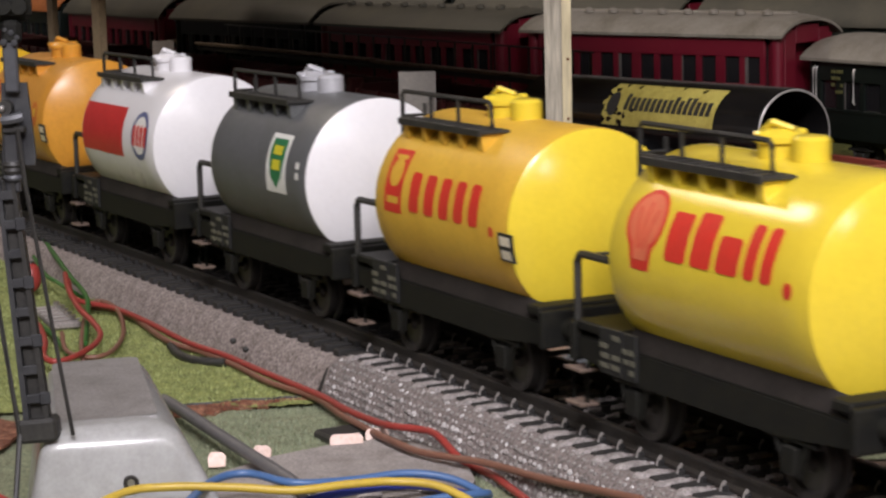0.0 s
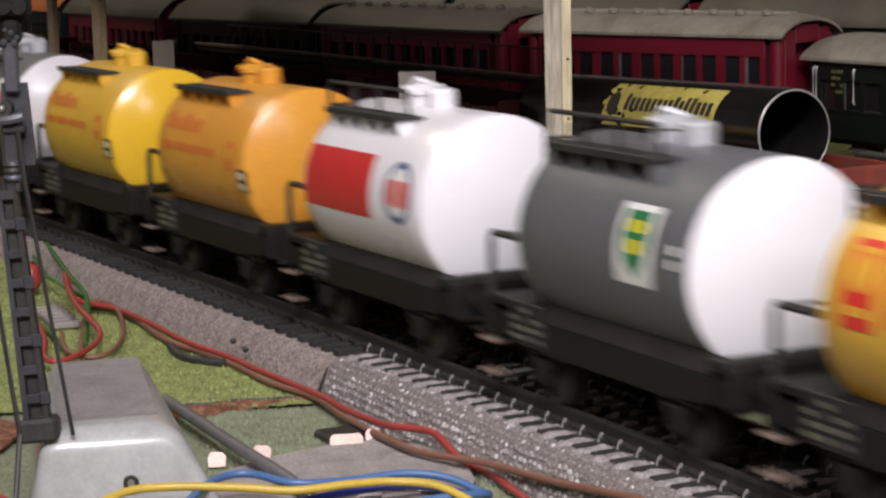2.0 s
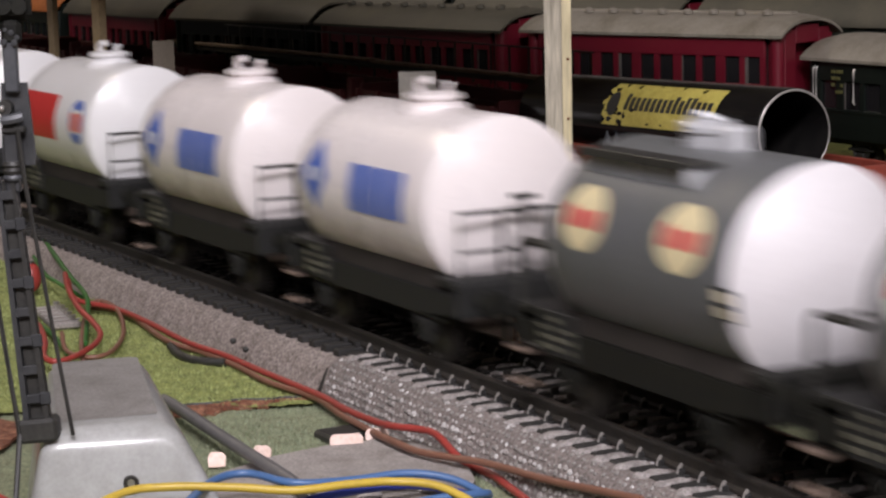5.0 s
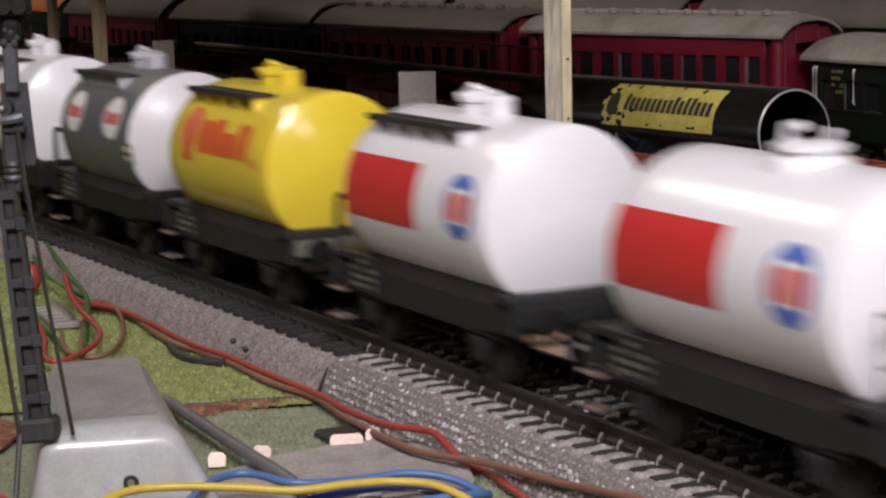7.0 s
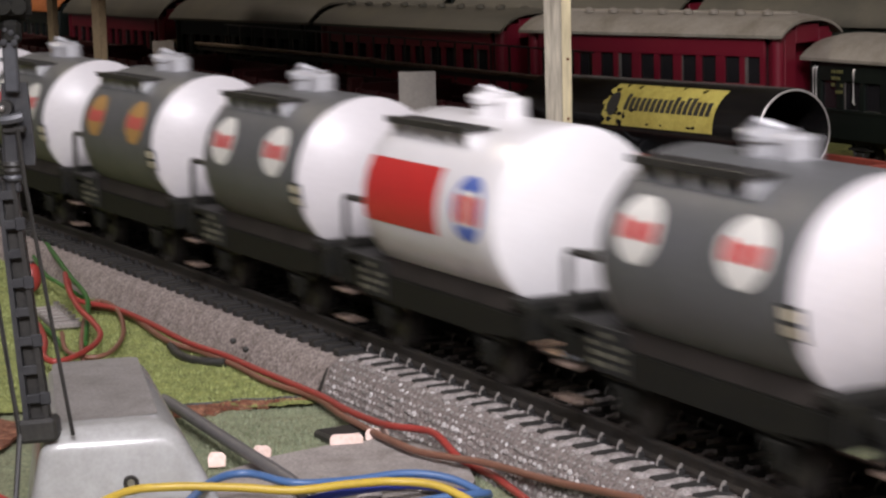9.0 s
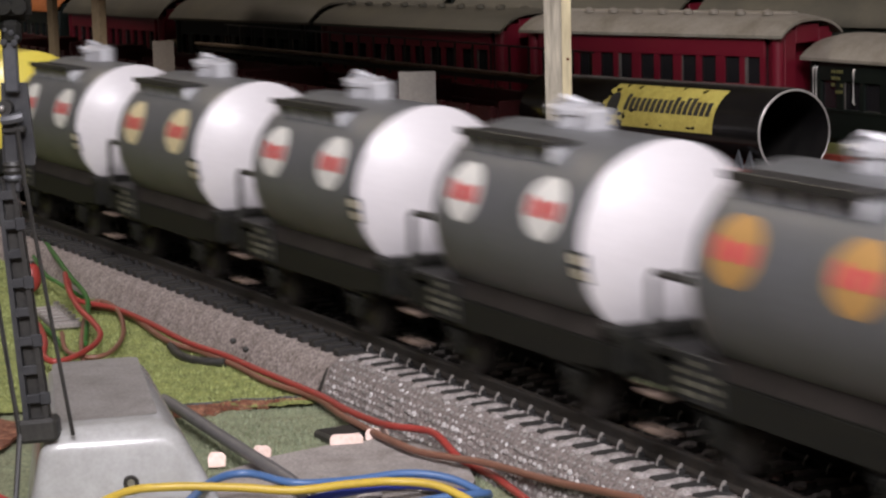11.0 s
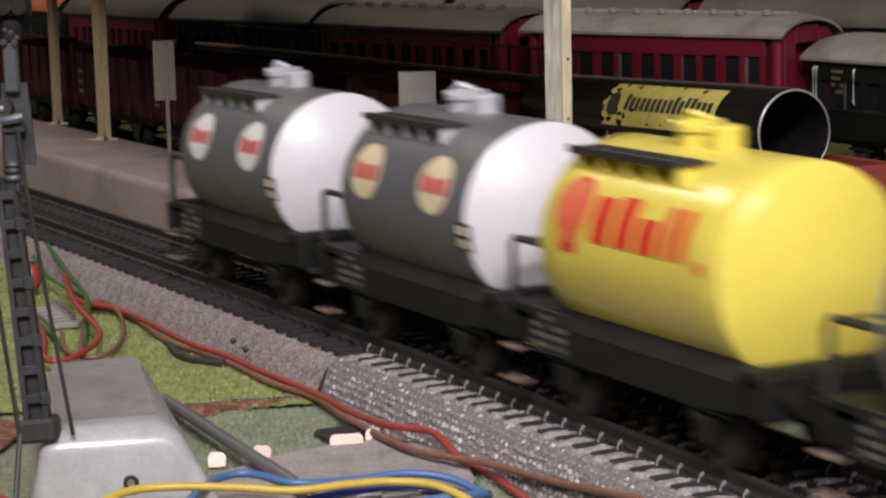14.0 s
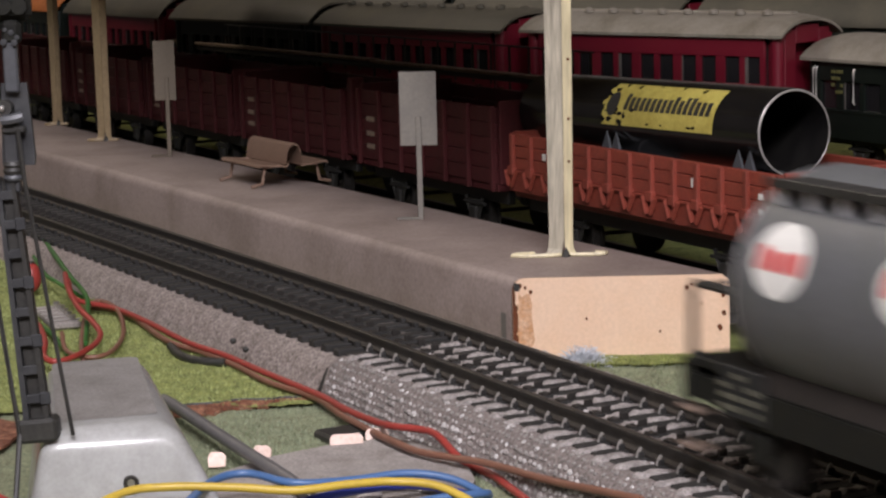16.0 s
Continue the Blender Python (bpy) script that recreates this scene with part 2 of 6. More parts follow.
def mesh_of(name, bm, material, smooth=35):
    me = bpy.data.meshes.new(name)
    finish(bm, smooth).to_mesh(me)
    bm.free()
    for m in material if isinstance(material, (list, tuple)) else [material]:
        me.materials.append(m)
    return me


CACHE = {}


def part(name, bm, material, parent, label="", at=None, key=None):
    """One mesh object under a thing. bm: a bmesh or a function that makes one; key: share the mesh with alike parts."""
    if key is not None and (key, material.name) in CACHE:
        me = CACHE[(key, material.name)]
    else:
        me = mesh_of(name, bm() if callable(bm) else bm, material)
        if key is not None:
            CACHE[(key, material.name)] = me
    ob = new(name, me)
    ob.parent = parent
    if at is not None:
        ob.location = v3(*at)
    if label:
        tagged(ob, label)
    return ob


def thing(name, label, category, group="", kind="", m=None):
    ob = new(name)
    ob.empty_display_size = 0.01
    tagged(ob, label, category, group, kind)
    if m is not None:
        ob.matrix_basis = m
    return ob


def solo(name, bm, material, label, category, group="", kind="", smooth=35, m=None):
    ob = new(name, mesh_of(name, bm, material, smooth))
    tagged(ob, label, category, group, kind)
    if m is not None:
        ob.matrix_basis = m
    return ob


def box(bm, x0, x1, y0, y1, z0, z1, bevel=0.0, m=None):
    r = bmesh.ops.create_cube(bm, size=1)
    vs = r["verts"]
    for v in vs:
        v.co = Vector(((x0 + x1) / 2 + v.co.x * (x1 - x0), (y0 + y1) / 2 + v.co.y * (y1 - y0), (z0 + z1) / 2 + v.co.z * (z1 - z0)))
    if bevel:
        es = list({e for v in vs for e in v.link_edges})
        r = bmesh.ops.bevel(bm, geom=es, offset=bevel, segments=1, affect="EDGES", clamp_overlap=True)
        vs = r["verts"]
        vs = list({v for f in r["faces"] for v in f.verts})
    if m is not None:
        bmesh.ops.transform(bm, matrix=m, verts=vs)
    return bm


def tube(bm, pts, r, n=6, cap=True):
    """A round bar along a list of points."""
    rings = []
    pts = [Vector(p) for p in pts]
    for i, p in enumerate(pts):
        d = (pts[min(i + 1, len(pts) - 1)] - pts[max(i - 1, 0)]).normalized()
        a = d.cross(Vector((0, 0, 1)))
        if a.length < 0.05:
            a = d.cross(Vector((0, 1, 0)))
        a.normalize()
        b = d.cross(a)
        rings.append([bm.verts.new(p + (a * math.cos(k * 2 * math.pi / n) + b * math.sin(k * 2 * math.pi / n)) * r) for k in range(n)])
    for q, w in zip(rings, rings[1:]):
        for k in range(n):
            bm.faces.new((q[k], q[(k + 1) % n], w[(k + 1) % n], w[k]))
    if cap:
        bm.faces.new(rings[0])
        bm.faces.new(rings[-1])
    return bm


def lathe(bm, profile, axis="x", n=40, c=(0, 0, 0), cap=True):
    """Turns (along, radius) pairs round an axis."""
    rings = []
    for a, r in profile:
        ring = []
        for k in range(n):
            t = 2 * math.pi * k / n
            u, w = r * math.cos(t), r * math.sin(t)
            co = (a, u, w) if axis == "x" else ((u, a, w) if axis == "y" else (u, w, a))
            ring.append(bm.verts.new(Vector(co) + Vector(c)))
        rings.append(ring)
    for q, w in zip(rings, rings[1:]):
        for k in range(n):
            bm.faces.new((q[k], q[(k + 1) % n], w[(k + 1) % n], w[k]))
    for ring, (a, r) in ((rings[0], profile[0]), (rings[-1], profile[-1])):
        if cap and r > 1e-6:
            bm.faces.new(ring)
    bmesh.ops.remove_doubles(bm, verts=bm.verts, dist=1e-5)
    return bm


def sweep(bm, outline, stations):
    """Carries an outline of (across, up) pairs along stations (x, y, heading across vector)."""
    rings = []
    for x, y, ax, ay in stations:
        rings.append([bm.verts.new((x + ax * u, y + ay * u, w)) for u, w in outline])
    n = len(outline)
    for q, w in zip(rings, rings[1:]):
        for k in range(n):
            bm.faces.new((q[k], q[(k + 1) % n], w[(k + 1) % n], w[k]))
    bm.faces.new(rings[0])
    bm.faces.new(rings[-1])
    return bm


def smooth_line(pts, step=6):
    """Points along a soft curve through a few points."""
    p = [Vector(q) for q in pts]
    p = [p[0] * 2 - p[1]] + p + [p[-1] * 2 - p[-2]]
    out = []
    for i in range(1, len(p) - 2):
        for k in range(step):
            t = k / step
            a, b, c, d = p[i - 1], p[i], p[i + 1], p[i + 2]
            out.append(0.5 * ((2 * b) + (c - a) * t + (2 * a - 5 * b + 4 * c - d) * t * t + (3 * b - a - 3 * c + d) * t ** 3))
    out.append(p[-2])
    return out


# ---------------------------------------------------------------- the line of the track
def track_x(y):
    u = (y - 450) / 300
    return -35.811 - 157.066 * u - 6.634 * u * u + 5.262 * u ** 3


Y0, Y1 = 150.0, 700.0
_ys = np.linspace(Y0, Y1, 400)
_xs = track_x(_ys)
_ss = np.concatenate([[0], np.cumsum(np.hypot(np.diff(_xs), np.diff(_ys)))])


def on_track(s):
    """The place on the track's centre line s mm up the line, and the unit vector that points up the line."""
    if s <= 0:
        d = Vector((_xs[1] - _xs[0], _ys[1] - _ys[0])).normalized()
        return Vector((_xs[0], _ys[0])) + d * s, d
    if s >= _ss[-1]:
        d = Vector((_xs[-1] - _xs[-2], _ys[-1] - _ys[-2])).normalized()
        return Vector((_xs[-1], _ys[-1])) + d * (s - _ss[-1]), d
    x, y = np.interp(s, _ss, _xs), np.interp(s, _ss, _ys)
    x2, y2 = np.interp(s + 1, _ss, _xs), np.interp(s + 1, _ss, _ys)
    x1, y1 = np.interp(s - 1, _ss, _xs), np.interp(s - 1, _ss, _ys)
    return Vector((x, y)), Vector((x2 - x1, y2 - y1)).normalized()


def stations(s0, s1, step):
    out = []
    k = max(1, round((s1 - s0) / step))
    for i in range(k + 1):
        p, d = on_track(s0 + (s1 - s0) * i / k)
        out.append((p.x, p.y, d.y, -d.x))          # across: positive towards the platform
    return out


# ---------------------------------------------------------------- setting: table, ground, room
GROUND = -11.5
ROOM = 2600


def structure(name, bm, material, label, smooth=35):
    return solo(name, bm, material, label, "setting", "", "structure", smooth)


def noisy_sheet(x0, x1, y0, y1, z, cell, rise, edge=None):
    bm = bmesh.new()
    nx, ny = max(2, int((x1 - x0) / cell)), max(2, int((y1 - y0) / cell))
    grid = []
    for j in range(ny + 1):
        row = []
        for i in range(nx + 1):
            x, y = x0 + (x1 - x0) * i / nx, y0 + (y1 - y0) * j / ny
            if edge:
                x, y = edge(x, y, i / nx, j / ny)
            row.append(bm.verts.new((x, y, z + rise * noise.noise(Vector((x * 0.11, y * 0.11, z))) + rise * 0.6 * noise.noise(Vector((x * 0.5, y * 0.5, 3))))))
        grid.append(row)
    for j in range(ny):
        for i in range(nx):
            bm.faces.new((grid[j][i], grid[j][i + 1], grid[j + 1][i + 1], grid[j + 1][i]))
    return bm


bm = bmesh.new()
box(bm, -ROOM, ROOM, -ROOM, ROOM, GROUND - 20, GROUND, 0)
structure("ground", bm, EARTH, "brown layout board under the whole railway")
for nm, a in (("wall_north", (-ROOM - 60, ROOM + 60, ROOM, ROOM + 60)), ("wall_south", (-ROOM - 60, ROOM + 60, -ROOM - 60, -ROOM)),
              ("wall_east", (ROOM, ROOM + 60, -ROOM, ROOM)), ("wall_west", (-ROOM - 60, -ROOM, -ROOM, ROOM))):
    bm = bmesh.new()
    box(bm, *a, -900, 1500)
    structure(nm, bm, WALLM, "dim plastered wall of the hobby room")
bm = bmesh.new()
box(bm, -ROOM - 60, ROOM + 60, -ROOM - 60, ROOM + 60, 1500, 1560)
structure("ceiling", bm, WALLM, "dim ceiling of the hobby room")
bm = bmesh.new()
box(bm, -ROOM - 60, ROOM + 60, -ROOM - 60, ROOM + 60, -960, -900)
structure("floor", bm, WALLM, "dim floor below the layout board")


# grass mats, with torn edges
def torn_front(x, y, u, v):
    if v < 0.02:
        y += 3.0 * noise.noise(Vector((x * 0.09, 1.7, 0))) + 1.2 * noise.noise(Vector((x * 0.4, 4.7, 0)))
    return x, y


solo("grass_mat", noisy_sheet(-150, -17, 377, 720, -10.2, 1.6, 0.35, torn_front), GRASS, "bright green scatter grass mat with a torn brown edge", "grass mat", "", "stuff")
solo("grass_mat", noisy_sheet(-80, 60, 260, 381, -11.0, 1.6, 0.45), GRASSD, "dull grey-green worn grass mat beside the track", "grass mat", "", "stuff")
solo("grass_mat", noisy_sheet(10, 75, 330, 416, -11.1, 1.8, 0.35), GRASSD, "pale green grass mat at the platform's end", "grass mat", "", "stuff")
solo("grass_mat", noisy_sheet(20, 62, 404, 417, -10.5, 1.5, 0.35), GRASS, "bright green grass strip at the foot of the platform", "grass mat", "", "stuff")
solo("grass_mat", noisy_sheet(-420, 260, 417, 1250, -11.0, 7, 0.3), GRASS, "yellow-green grass mat below the goods wagons", "grass mat", "", "stuff")
bm = bmesh.new()
random.seed(4)
pts = [(-50, 373.5), (-46, 375.6), (-42, 376.2), (-38, 378.4), (-33, 378.2), (-29, 379.4), (-24, 378.6)]
line = smooth_line([(x, y - 1.0, 0) for x, y in pts], 8)
top, low = [], []
for i, p in enumerate(line):
    k = i / (len(line) - 1)
    drop = (1.0 + 10.5 * (1 - k) ** 0.9 * (0.55 + 0.45 * noise.noise(Vector((p.x * 0.35, 2.2, 0))))) + random.uniform(-0.35, 0.35)
    top.append(bm.verts.new((p.x, p.y + 2.2 + random.uniform(-0.5, 0.5), -9.95)))
    low.append(bm.verts.new((p.x + random.uniform(-0.3, 0.3), p.y + 1.8 - drop, -10.5)))
mids = [bm.verts.new(((a.co.x + b.co.x) / 2, (a.co.y + b.co.y) / 2, -10.1 + random.uniform(-0.25, 0.4))) for a, b in zip(top, low)]
for rowa, rowb in ((top, mids), (mids, low)):
    for a, b, c, d in zip(rowa, rowa[1:], rowb[1:], rowb):
        bm.faces.new((a, b, c, d))
ext = bmesh.ops.extrude_face_region(bm, geom=list(bm.faces))
bmesh.ops.translate(bm, vec=(0, 0, -0.35), verts=[v for v in ext["geom"] if isinstance(v, bmesh.types.BMVert)])
# black tube along the mat's edge stands in for its shadow gap
edge = smooth_line([(x, y + 2.4, -10.35) for x, y in [(-53, 372.5)] + pts + [(-19, 380.4), (-15, 380.2), (-12, 381.2)]], 8)
solo("mat_underside", tube(bmesh.new(), edge, 0.55, 5), BLACK, "black strip as the shade under the lifted grass mat", "mat edge")
solo("torn_edge", bm, TORN, "frayed brown paper edge of the torn grass mat", "paper edge")
bm = bmesh.new()
ring = []
for i in range(26):
    a = 6.283 * i / 26
    q = 1 + 0.3 * noise.noise(Vector((math.cos(a) * 2, math.sin(a) * 2, 9)))
    ring.append(bm.verts.new((-81 + 8.5 * q * math.cos(a), 357 + 13 * q * math.sin(a), -9.7)))
face = bm.faces.new(ring)
ext = bmesh.ops.extrude_face_region(bm, geom=[face])
bmesh.ops.translate(bm, vec=(0, 0, -0.5), verts=[v for v in ext["geom"] if isinstance(v, bmesh.types.BMVert)])
solo("torn_patch", bm, TORN, "bare reddish-brown patch of torn backing paper", "paper patch")


# fibres of the scatter, as one stuff object each
def fibres(name, count, x0, x1, y0, y1, z, material, label, seed, keep=None, tall=0.9):
    rnd = random.Random(seed)
    verts, faces = [], []
    k = 0
    while k < count:
        x, y = rnd.uniform(x0, x1), rnd.uniform(y0, y1)
        if keep and not keep(x, y):
            continue
        k += 1
        a, h, w = rnd.uniform(0, 6.28), rnd.uniform(0.35, tall), rnd.uniform(0.1, 0.2)
        dx, dy = math.cos(a) * w, math.sin(a) * w
        lx, ly = rnd.uniform(-0.5, 0.5), rnd.uniform(-0.5, 0.5)
        b = len(verts)
        verts += [((x - dx) * MM, (y - dy) * MM, (z - 0.3) * MM), ((x + dx) * MM, (y + dy) * MM, (z - 0.3) * MM), ((x + lx) * MM, (y + ly) * MM, (z + h) * MM)]
        faces.append((b, b + 1, b + 2))
    me = bpy.data.meshes.new(name)
    me.from_pydata(verts, [], faces)
    me.materials.append(material)
    return tagged(new(name, me), label, "grass", "", "stuff")


def left_of_bed(x, y):
    return x < track_x(y) - 20.5


fibres("grass_fibres", 26000, -130, -15, 378, 560, -10.2, GRASSF, "short green grass fibres on the mat", 1, left_of_bed)
fibres("grass_fibres", 11000, -52, 6, 318, 378, -11.0, GRASSG, "dull worn grass fibres on the lower mat", 2, left_of_bed)
fibres("grass_fibres", 5000, 12, 64, 345, 414, -11.0, GRASSD, "pale grass fibres at the platform's end", 3, lambda x, y: x > track_x(y) + 22)
fibres("grass_fibres", 1500, 22, 58, 404, 412, -10.5, GRASS, "bright grass fibres below the platform's end", 6)

# ---------------------------------------------------------------- the track
S_NEAR, S_FAR = -1900.0, 2150.0
S_BREAK = float(np.interp(383.0 + 7, _ys, _ss))
line = thing("railway_track", "black model railway track with dark rails on a ballast bed", "track", "", "structure")


def rail_profile(c):
    return [(c - 1.2, -2.6), (c + 1.2, -2.6), (c + 1.2, -2.2), (c + 0.35, -1.9), (c + 0.35, -0.9), (c + 0.55, -0.6), (c + 0.55, -0.1), (c + 0.4, 0),
            (c - 0.4, 0), (c - 0.55, -0.1), (c - 0.55, -0.6), (c - 0.35, -0.9), (c - 0.35, -1.9), (c - 1.2, -2.2)]


ALONG = stations(S_NEAR, -10, 60) + stations(0, 650, 5) + stations(700, S_FAR, 60)
for c in (-8.75, 8.75):
    part("rail", sweep(bmesh.new(), rail_profile(c), ALONG), RAIL, line)
PITCH = 5.45


def sleeper_mesh():
    bm = bmesh.new()
    box(bm, -1.35, 1.35, -15.0, 15.0, -4.4, -2.62, 0.2)
    for y in (-8.75, 8.75):
        for o in (-1.75, 1.75):
            box(bm, -0.6, 0.6, y + o - 0.45, y + o + 0.45, -2.7, -1.7, 0.12)
    return bm


def stud_mesh():
    bm = bmesh.new()
    box(bm, -0.35, 0.35, -0.7, 0.7, -2.9, -1.55, 0.1)
    box(bm, -0.9, 0.9, -2.6, -1.2, -2.8, -2.2, 0.1)
    return bm


def clip_mesh():
    bm = bmesh.new()
    for y in (-10.9, 6.6):
        tube(bm, [(-0.2, y, -2.6), (0.1, y + 0.1, -1.7), (0.35, y + 0.35, -1.15)], 0.28, 5)
    return bm


def on_line(ob, s, dz=0.0):
    p, d = on_track(s)
    ob.matrix_basis = pose(p.x * MM, p.y * MM, dz * MM, 0, 0, math.degrees(math.atan2(-d.y, -d.x)))
    return ob


def far_sleepers(s0, s1, step):
    verts, faces = [], []
    s = s0
    while s < s1:
        p, d = on_track(s)
        a = Vector((d.y, -d.x))
        b = len(verts)
        for z in (-4.4, -2.62):
            for u, w in ((-1, -1), (1, -1), (1, 1), (-1, 1)):
                q = p + d * (1.35 * u) + a * (15 * w)
                verts.append((q.x * MM, q.y * MM, z * MM))
        faces += [(b + 4, b + 5, b + 6, b + 7)] + [(b + i, b + (i + 1) % 4, b + 4 + (i + 1) % 4, b + 4 + i) for i in range(4)]
        s += step
    return verts, faces


for s0, s1 in ((S_NEAR, 20), (620, S_FAR)):
    me = bpy.data.meshes.new("far_sleepers")
    me.from_pydata(*[q if i != 1 else [] for i, q in enumerate((far_sleepers(s0, s1, PITCH)[0], [], far_sleepers(s0, s1, PITCH)[1]))])
    me.materials.append(SLEEPER)
    ob = new("sleeper_row", me)
    ob.parent = line
    tagged(ob, kind="stuff")

# ballast beds: a coarse printed one by the camera, a foam one up the line
bed_profile = [(-21.5, GROUND), (21.5, GROUND), (18.6, -5.2), (16.5, -3.9), (-16.5, -3.9), (-18.6, -5.2)]


def bed(name, s0, s1, material, label, lift=0.0, step=4):
    prof = [(u, w + (lift if w > GROUND else 0)) for u, w in bed_profile]
    return structure(name, sweep(bmesh.new(), prof, stations(s0, s1, step) if s1 - s0 < 700 else stations(s0, s1, 20)), material, label, 50)


bed("ballast_bed_far", S_BREAK + 1.5, S_FAR, BALLASTD, "brown-grey foam ballast bed with a sharp cut end")
bed("ballast_bed_near", S_NEAR, S_BREAK - 0.4, BALLAST, "grey moulded ballast bed covered with pale pebbles", 0.95)
bed("ballast_joint", S_BREAK - 0.5, S_BREAK + 1.6, BLACK, "dark gap between the two ballast beds", -0.25, 1)


def pebbles(count_s, s0, s1, u0, u1, z_of, seed, size, rows, parent_name, label, material):
    """Rows of small stones pressed into the bed."""
    rnd = random.Random(seed)
    verts, faces = [], []
    base = [(1, 0, 0), (0, 1, 0), (-1, 0, 0), (0, -1, 0), (0.55, 0.55, 0.62), (-0.55, 0.55, 0.62), (-0.55, -0.55, 0.62), (0.55, -0.55, 0.62), (0, 0, 0.95)]
    tri = [(0, 1, 4), (1, 5, 4), (1, 2, 5), (2, 6, 5), (2, 3, 6), (3, 7, 6), (3, 0, 7), (0, 4, 7), (4, 5, 8), (5, 6, 8), (6, 7, 8), (7, 4, 8)]
    for r in range(rows):
        u = u0 + (u1 - u0) * (r + 0.5) / rows
        for k in range(count_s):
            s = s0 + (s1 - s0) * (k + 0.5 * (r % 2) + rnd.uniform(-0.18, 0.18)) / count_s
            p, d = on_track(s)
            a = Vector((d.y, -d.x))
            uu = u + (rnd.uniform(-0.16, 0.16) + 0.22 * noise.noise(Vector((s * 0.07, r * 3.1, 0)))) * abs(u1 - u0) / rows
            q = p + a * uu
            z, slope = z_of(uu)
            nrm = Vector((a.x * slope[0], a.y * slope[0], slope[1]))
            t1 = Vector((d.x, d.y, 0))
            t2 = nrm.cross(t1)
            g = size * rnd.uniform(0.55, 1.15)
            gx, gy, gz = g * rnd.uniform(0.85, 1.4), g * rnd.uniform(0.75, 1.05), g * rnd.uniform(0.45, 0.85)
            b = len(verts)
            o = Vector((q.x, q.y, z))
            for x, y, w in base:
                c = (o + t1 * (x * gx) + t2 * (y * gy) + nrm * (w * gz)) * MM
                verts.append((c.x, c.y, c.z))
            faces += [(b + i, b + j, b + m) for i, j, m in tri]
    me = bpy.data.meshes.new(parent_name)
    me.from_pydata(verts, [], faces)
    me.polygons.foreach_set("use_smooth", [False] * len(me.polygons))
    tone = [rnd.choice((0, 0, 1, 1, 2)) for i in range(len(faces) // 12)]
    for q in (material, PEBBLE_MID, PEBBLE_PALE):
        me.materials.append(q)
    me.polygons.foreach_set("material_index", [tone[i // 12] for i in range(len(faces))])
    return tagged(new(parent_name, me), label, "ballast", "", "stuff")


def flank(u):
    # outer slope of the bed on the camera's side
    t = (abs(u) - 18.6) / (21.5 - 18.6)
    n = Vector((-6.3, 2.9)).normalized()
    return -4.4 + (GROUND + 4.4) * t, (n.x, n.y)


def shoulder(u):
    t = (abs(u) - 16.5) / 2.1
    n = Vector((-1.3, 2.1)).normalized()
    return -3.0 - 1.3 * t, (n.x, n.y)


pebbles(225, -80, S_BREAK - 1, -21.4, -18.6, flank, 11, 0.64, 6, "ballast_pebbles", "pale pebbles in rows on the ballast flank", PEBBLE)
pebbles(220, -80, S_BREAK - 1, -18.5, -16.4, shoulder, 12, 0.52, 2, "ballast_pebbles", "pale pebbles along the ballast shoulder", PEBBLE_MID)
pebbles(230, -80, S_BREAK - 1, -17.0, 15.8, lambda u: (-2.98, (0, 1)), 13, 0.42, 18, "ballast_pebbles", "small pebbles between the sleepers", PEBBLE_MID)


def ballast_bars(s0, s1, spans, material, sink, label):
    """Moulded pads of ballast that fill the gaps between the sleepers, joined."""
    rnd = random.Random(17)
    verts, faces = [], []
    k = math.floor((s0 - 20.0) / PITCH)
    while 20.0 + (k + 0.5) * PITCH < s1:
        p, d = on_track(20.0 + (k + 0.5) * PITCH)
        a = Vector((d.y, -d.x))
        k += 1
        for u0, u1 in spans:
            cuts = 5
            b = len(verts)
            for i in range(cuts + 1):
                u = u0 + (u1 - u0) * i / cuts + rnd.uniform(-0.2, 0.2)
                end = i in (0, cuts)
                h, w = (-2.95 if end else -2.38 + rnd.uniform(-0.18, 0.16)), (0.75 if end else 1.05 + rnd.uniform(-0.12, 0.12))
                for e, z in ((-w - 0.25, -3.6), (-w, h - 0.1), (-w * 0.3, h + 0.08), (w * 0.4, h), (w, h - 0.14), (w + 0.25, -3.6)):
                    q = p + a * u + d * (e + rnd.uniform(-0.08, 0.08))
                    verts.append((q.x * MM, q.y * MM, (z - sink) * MM))
            for i in range(cuts):
                for m in range(5):
                    c = b + i * 6 + m
                    faces.append((c, c + 1, c + 7, c + 6))
            faces += [tuple(b + m for m in range(6)), tuple(b + cuts * 6 + m for m in range(6))]
    me = bpy.data.meshes.new("ballast_pads")
    me.from_pydata(verts, [], faces)
    me.materials.append(material)
    return tagged(new("ballast_pads", me), label, "ballast", "", "stuff")


ballast_bars(-60.0, S_BREAK - 3, ((-16.6, -10.6), (-7.0, -2.9), (-1.6, 1.4), (2.4, 6.9), (10.6, 16.2)), PADS, 0.0, "pale grey moulded ballast pads between the sleepers")
ballast_bars(S_BREAK + 6, 600.0, ((-7.0, -2.9), (-1.6, 1.4), (2.4, 6.9)), PADSD, 0.5, "brown-grey foam ballast showing between the far sleepers")

# second track, behind the platform, and third track under the coaches
GOODS_A, GOODS_D = Vector((84.0, 414.0)), Vector((-0.447, 0.894))


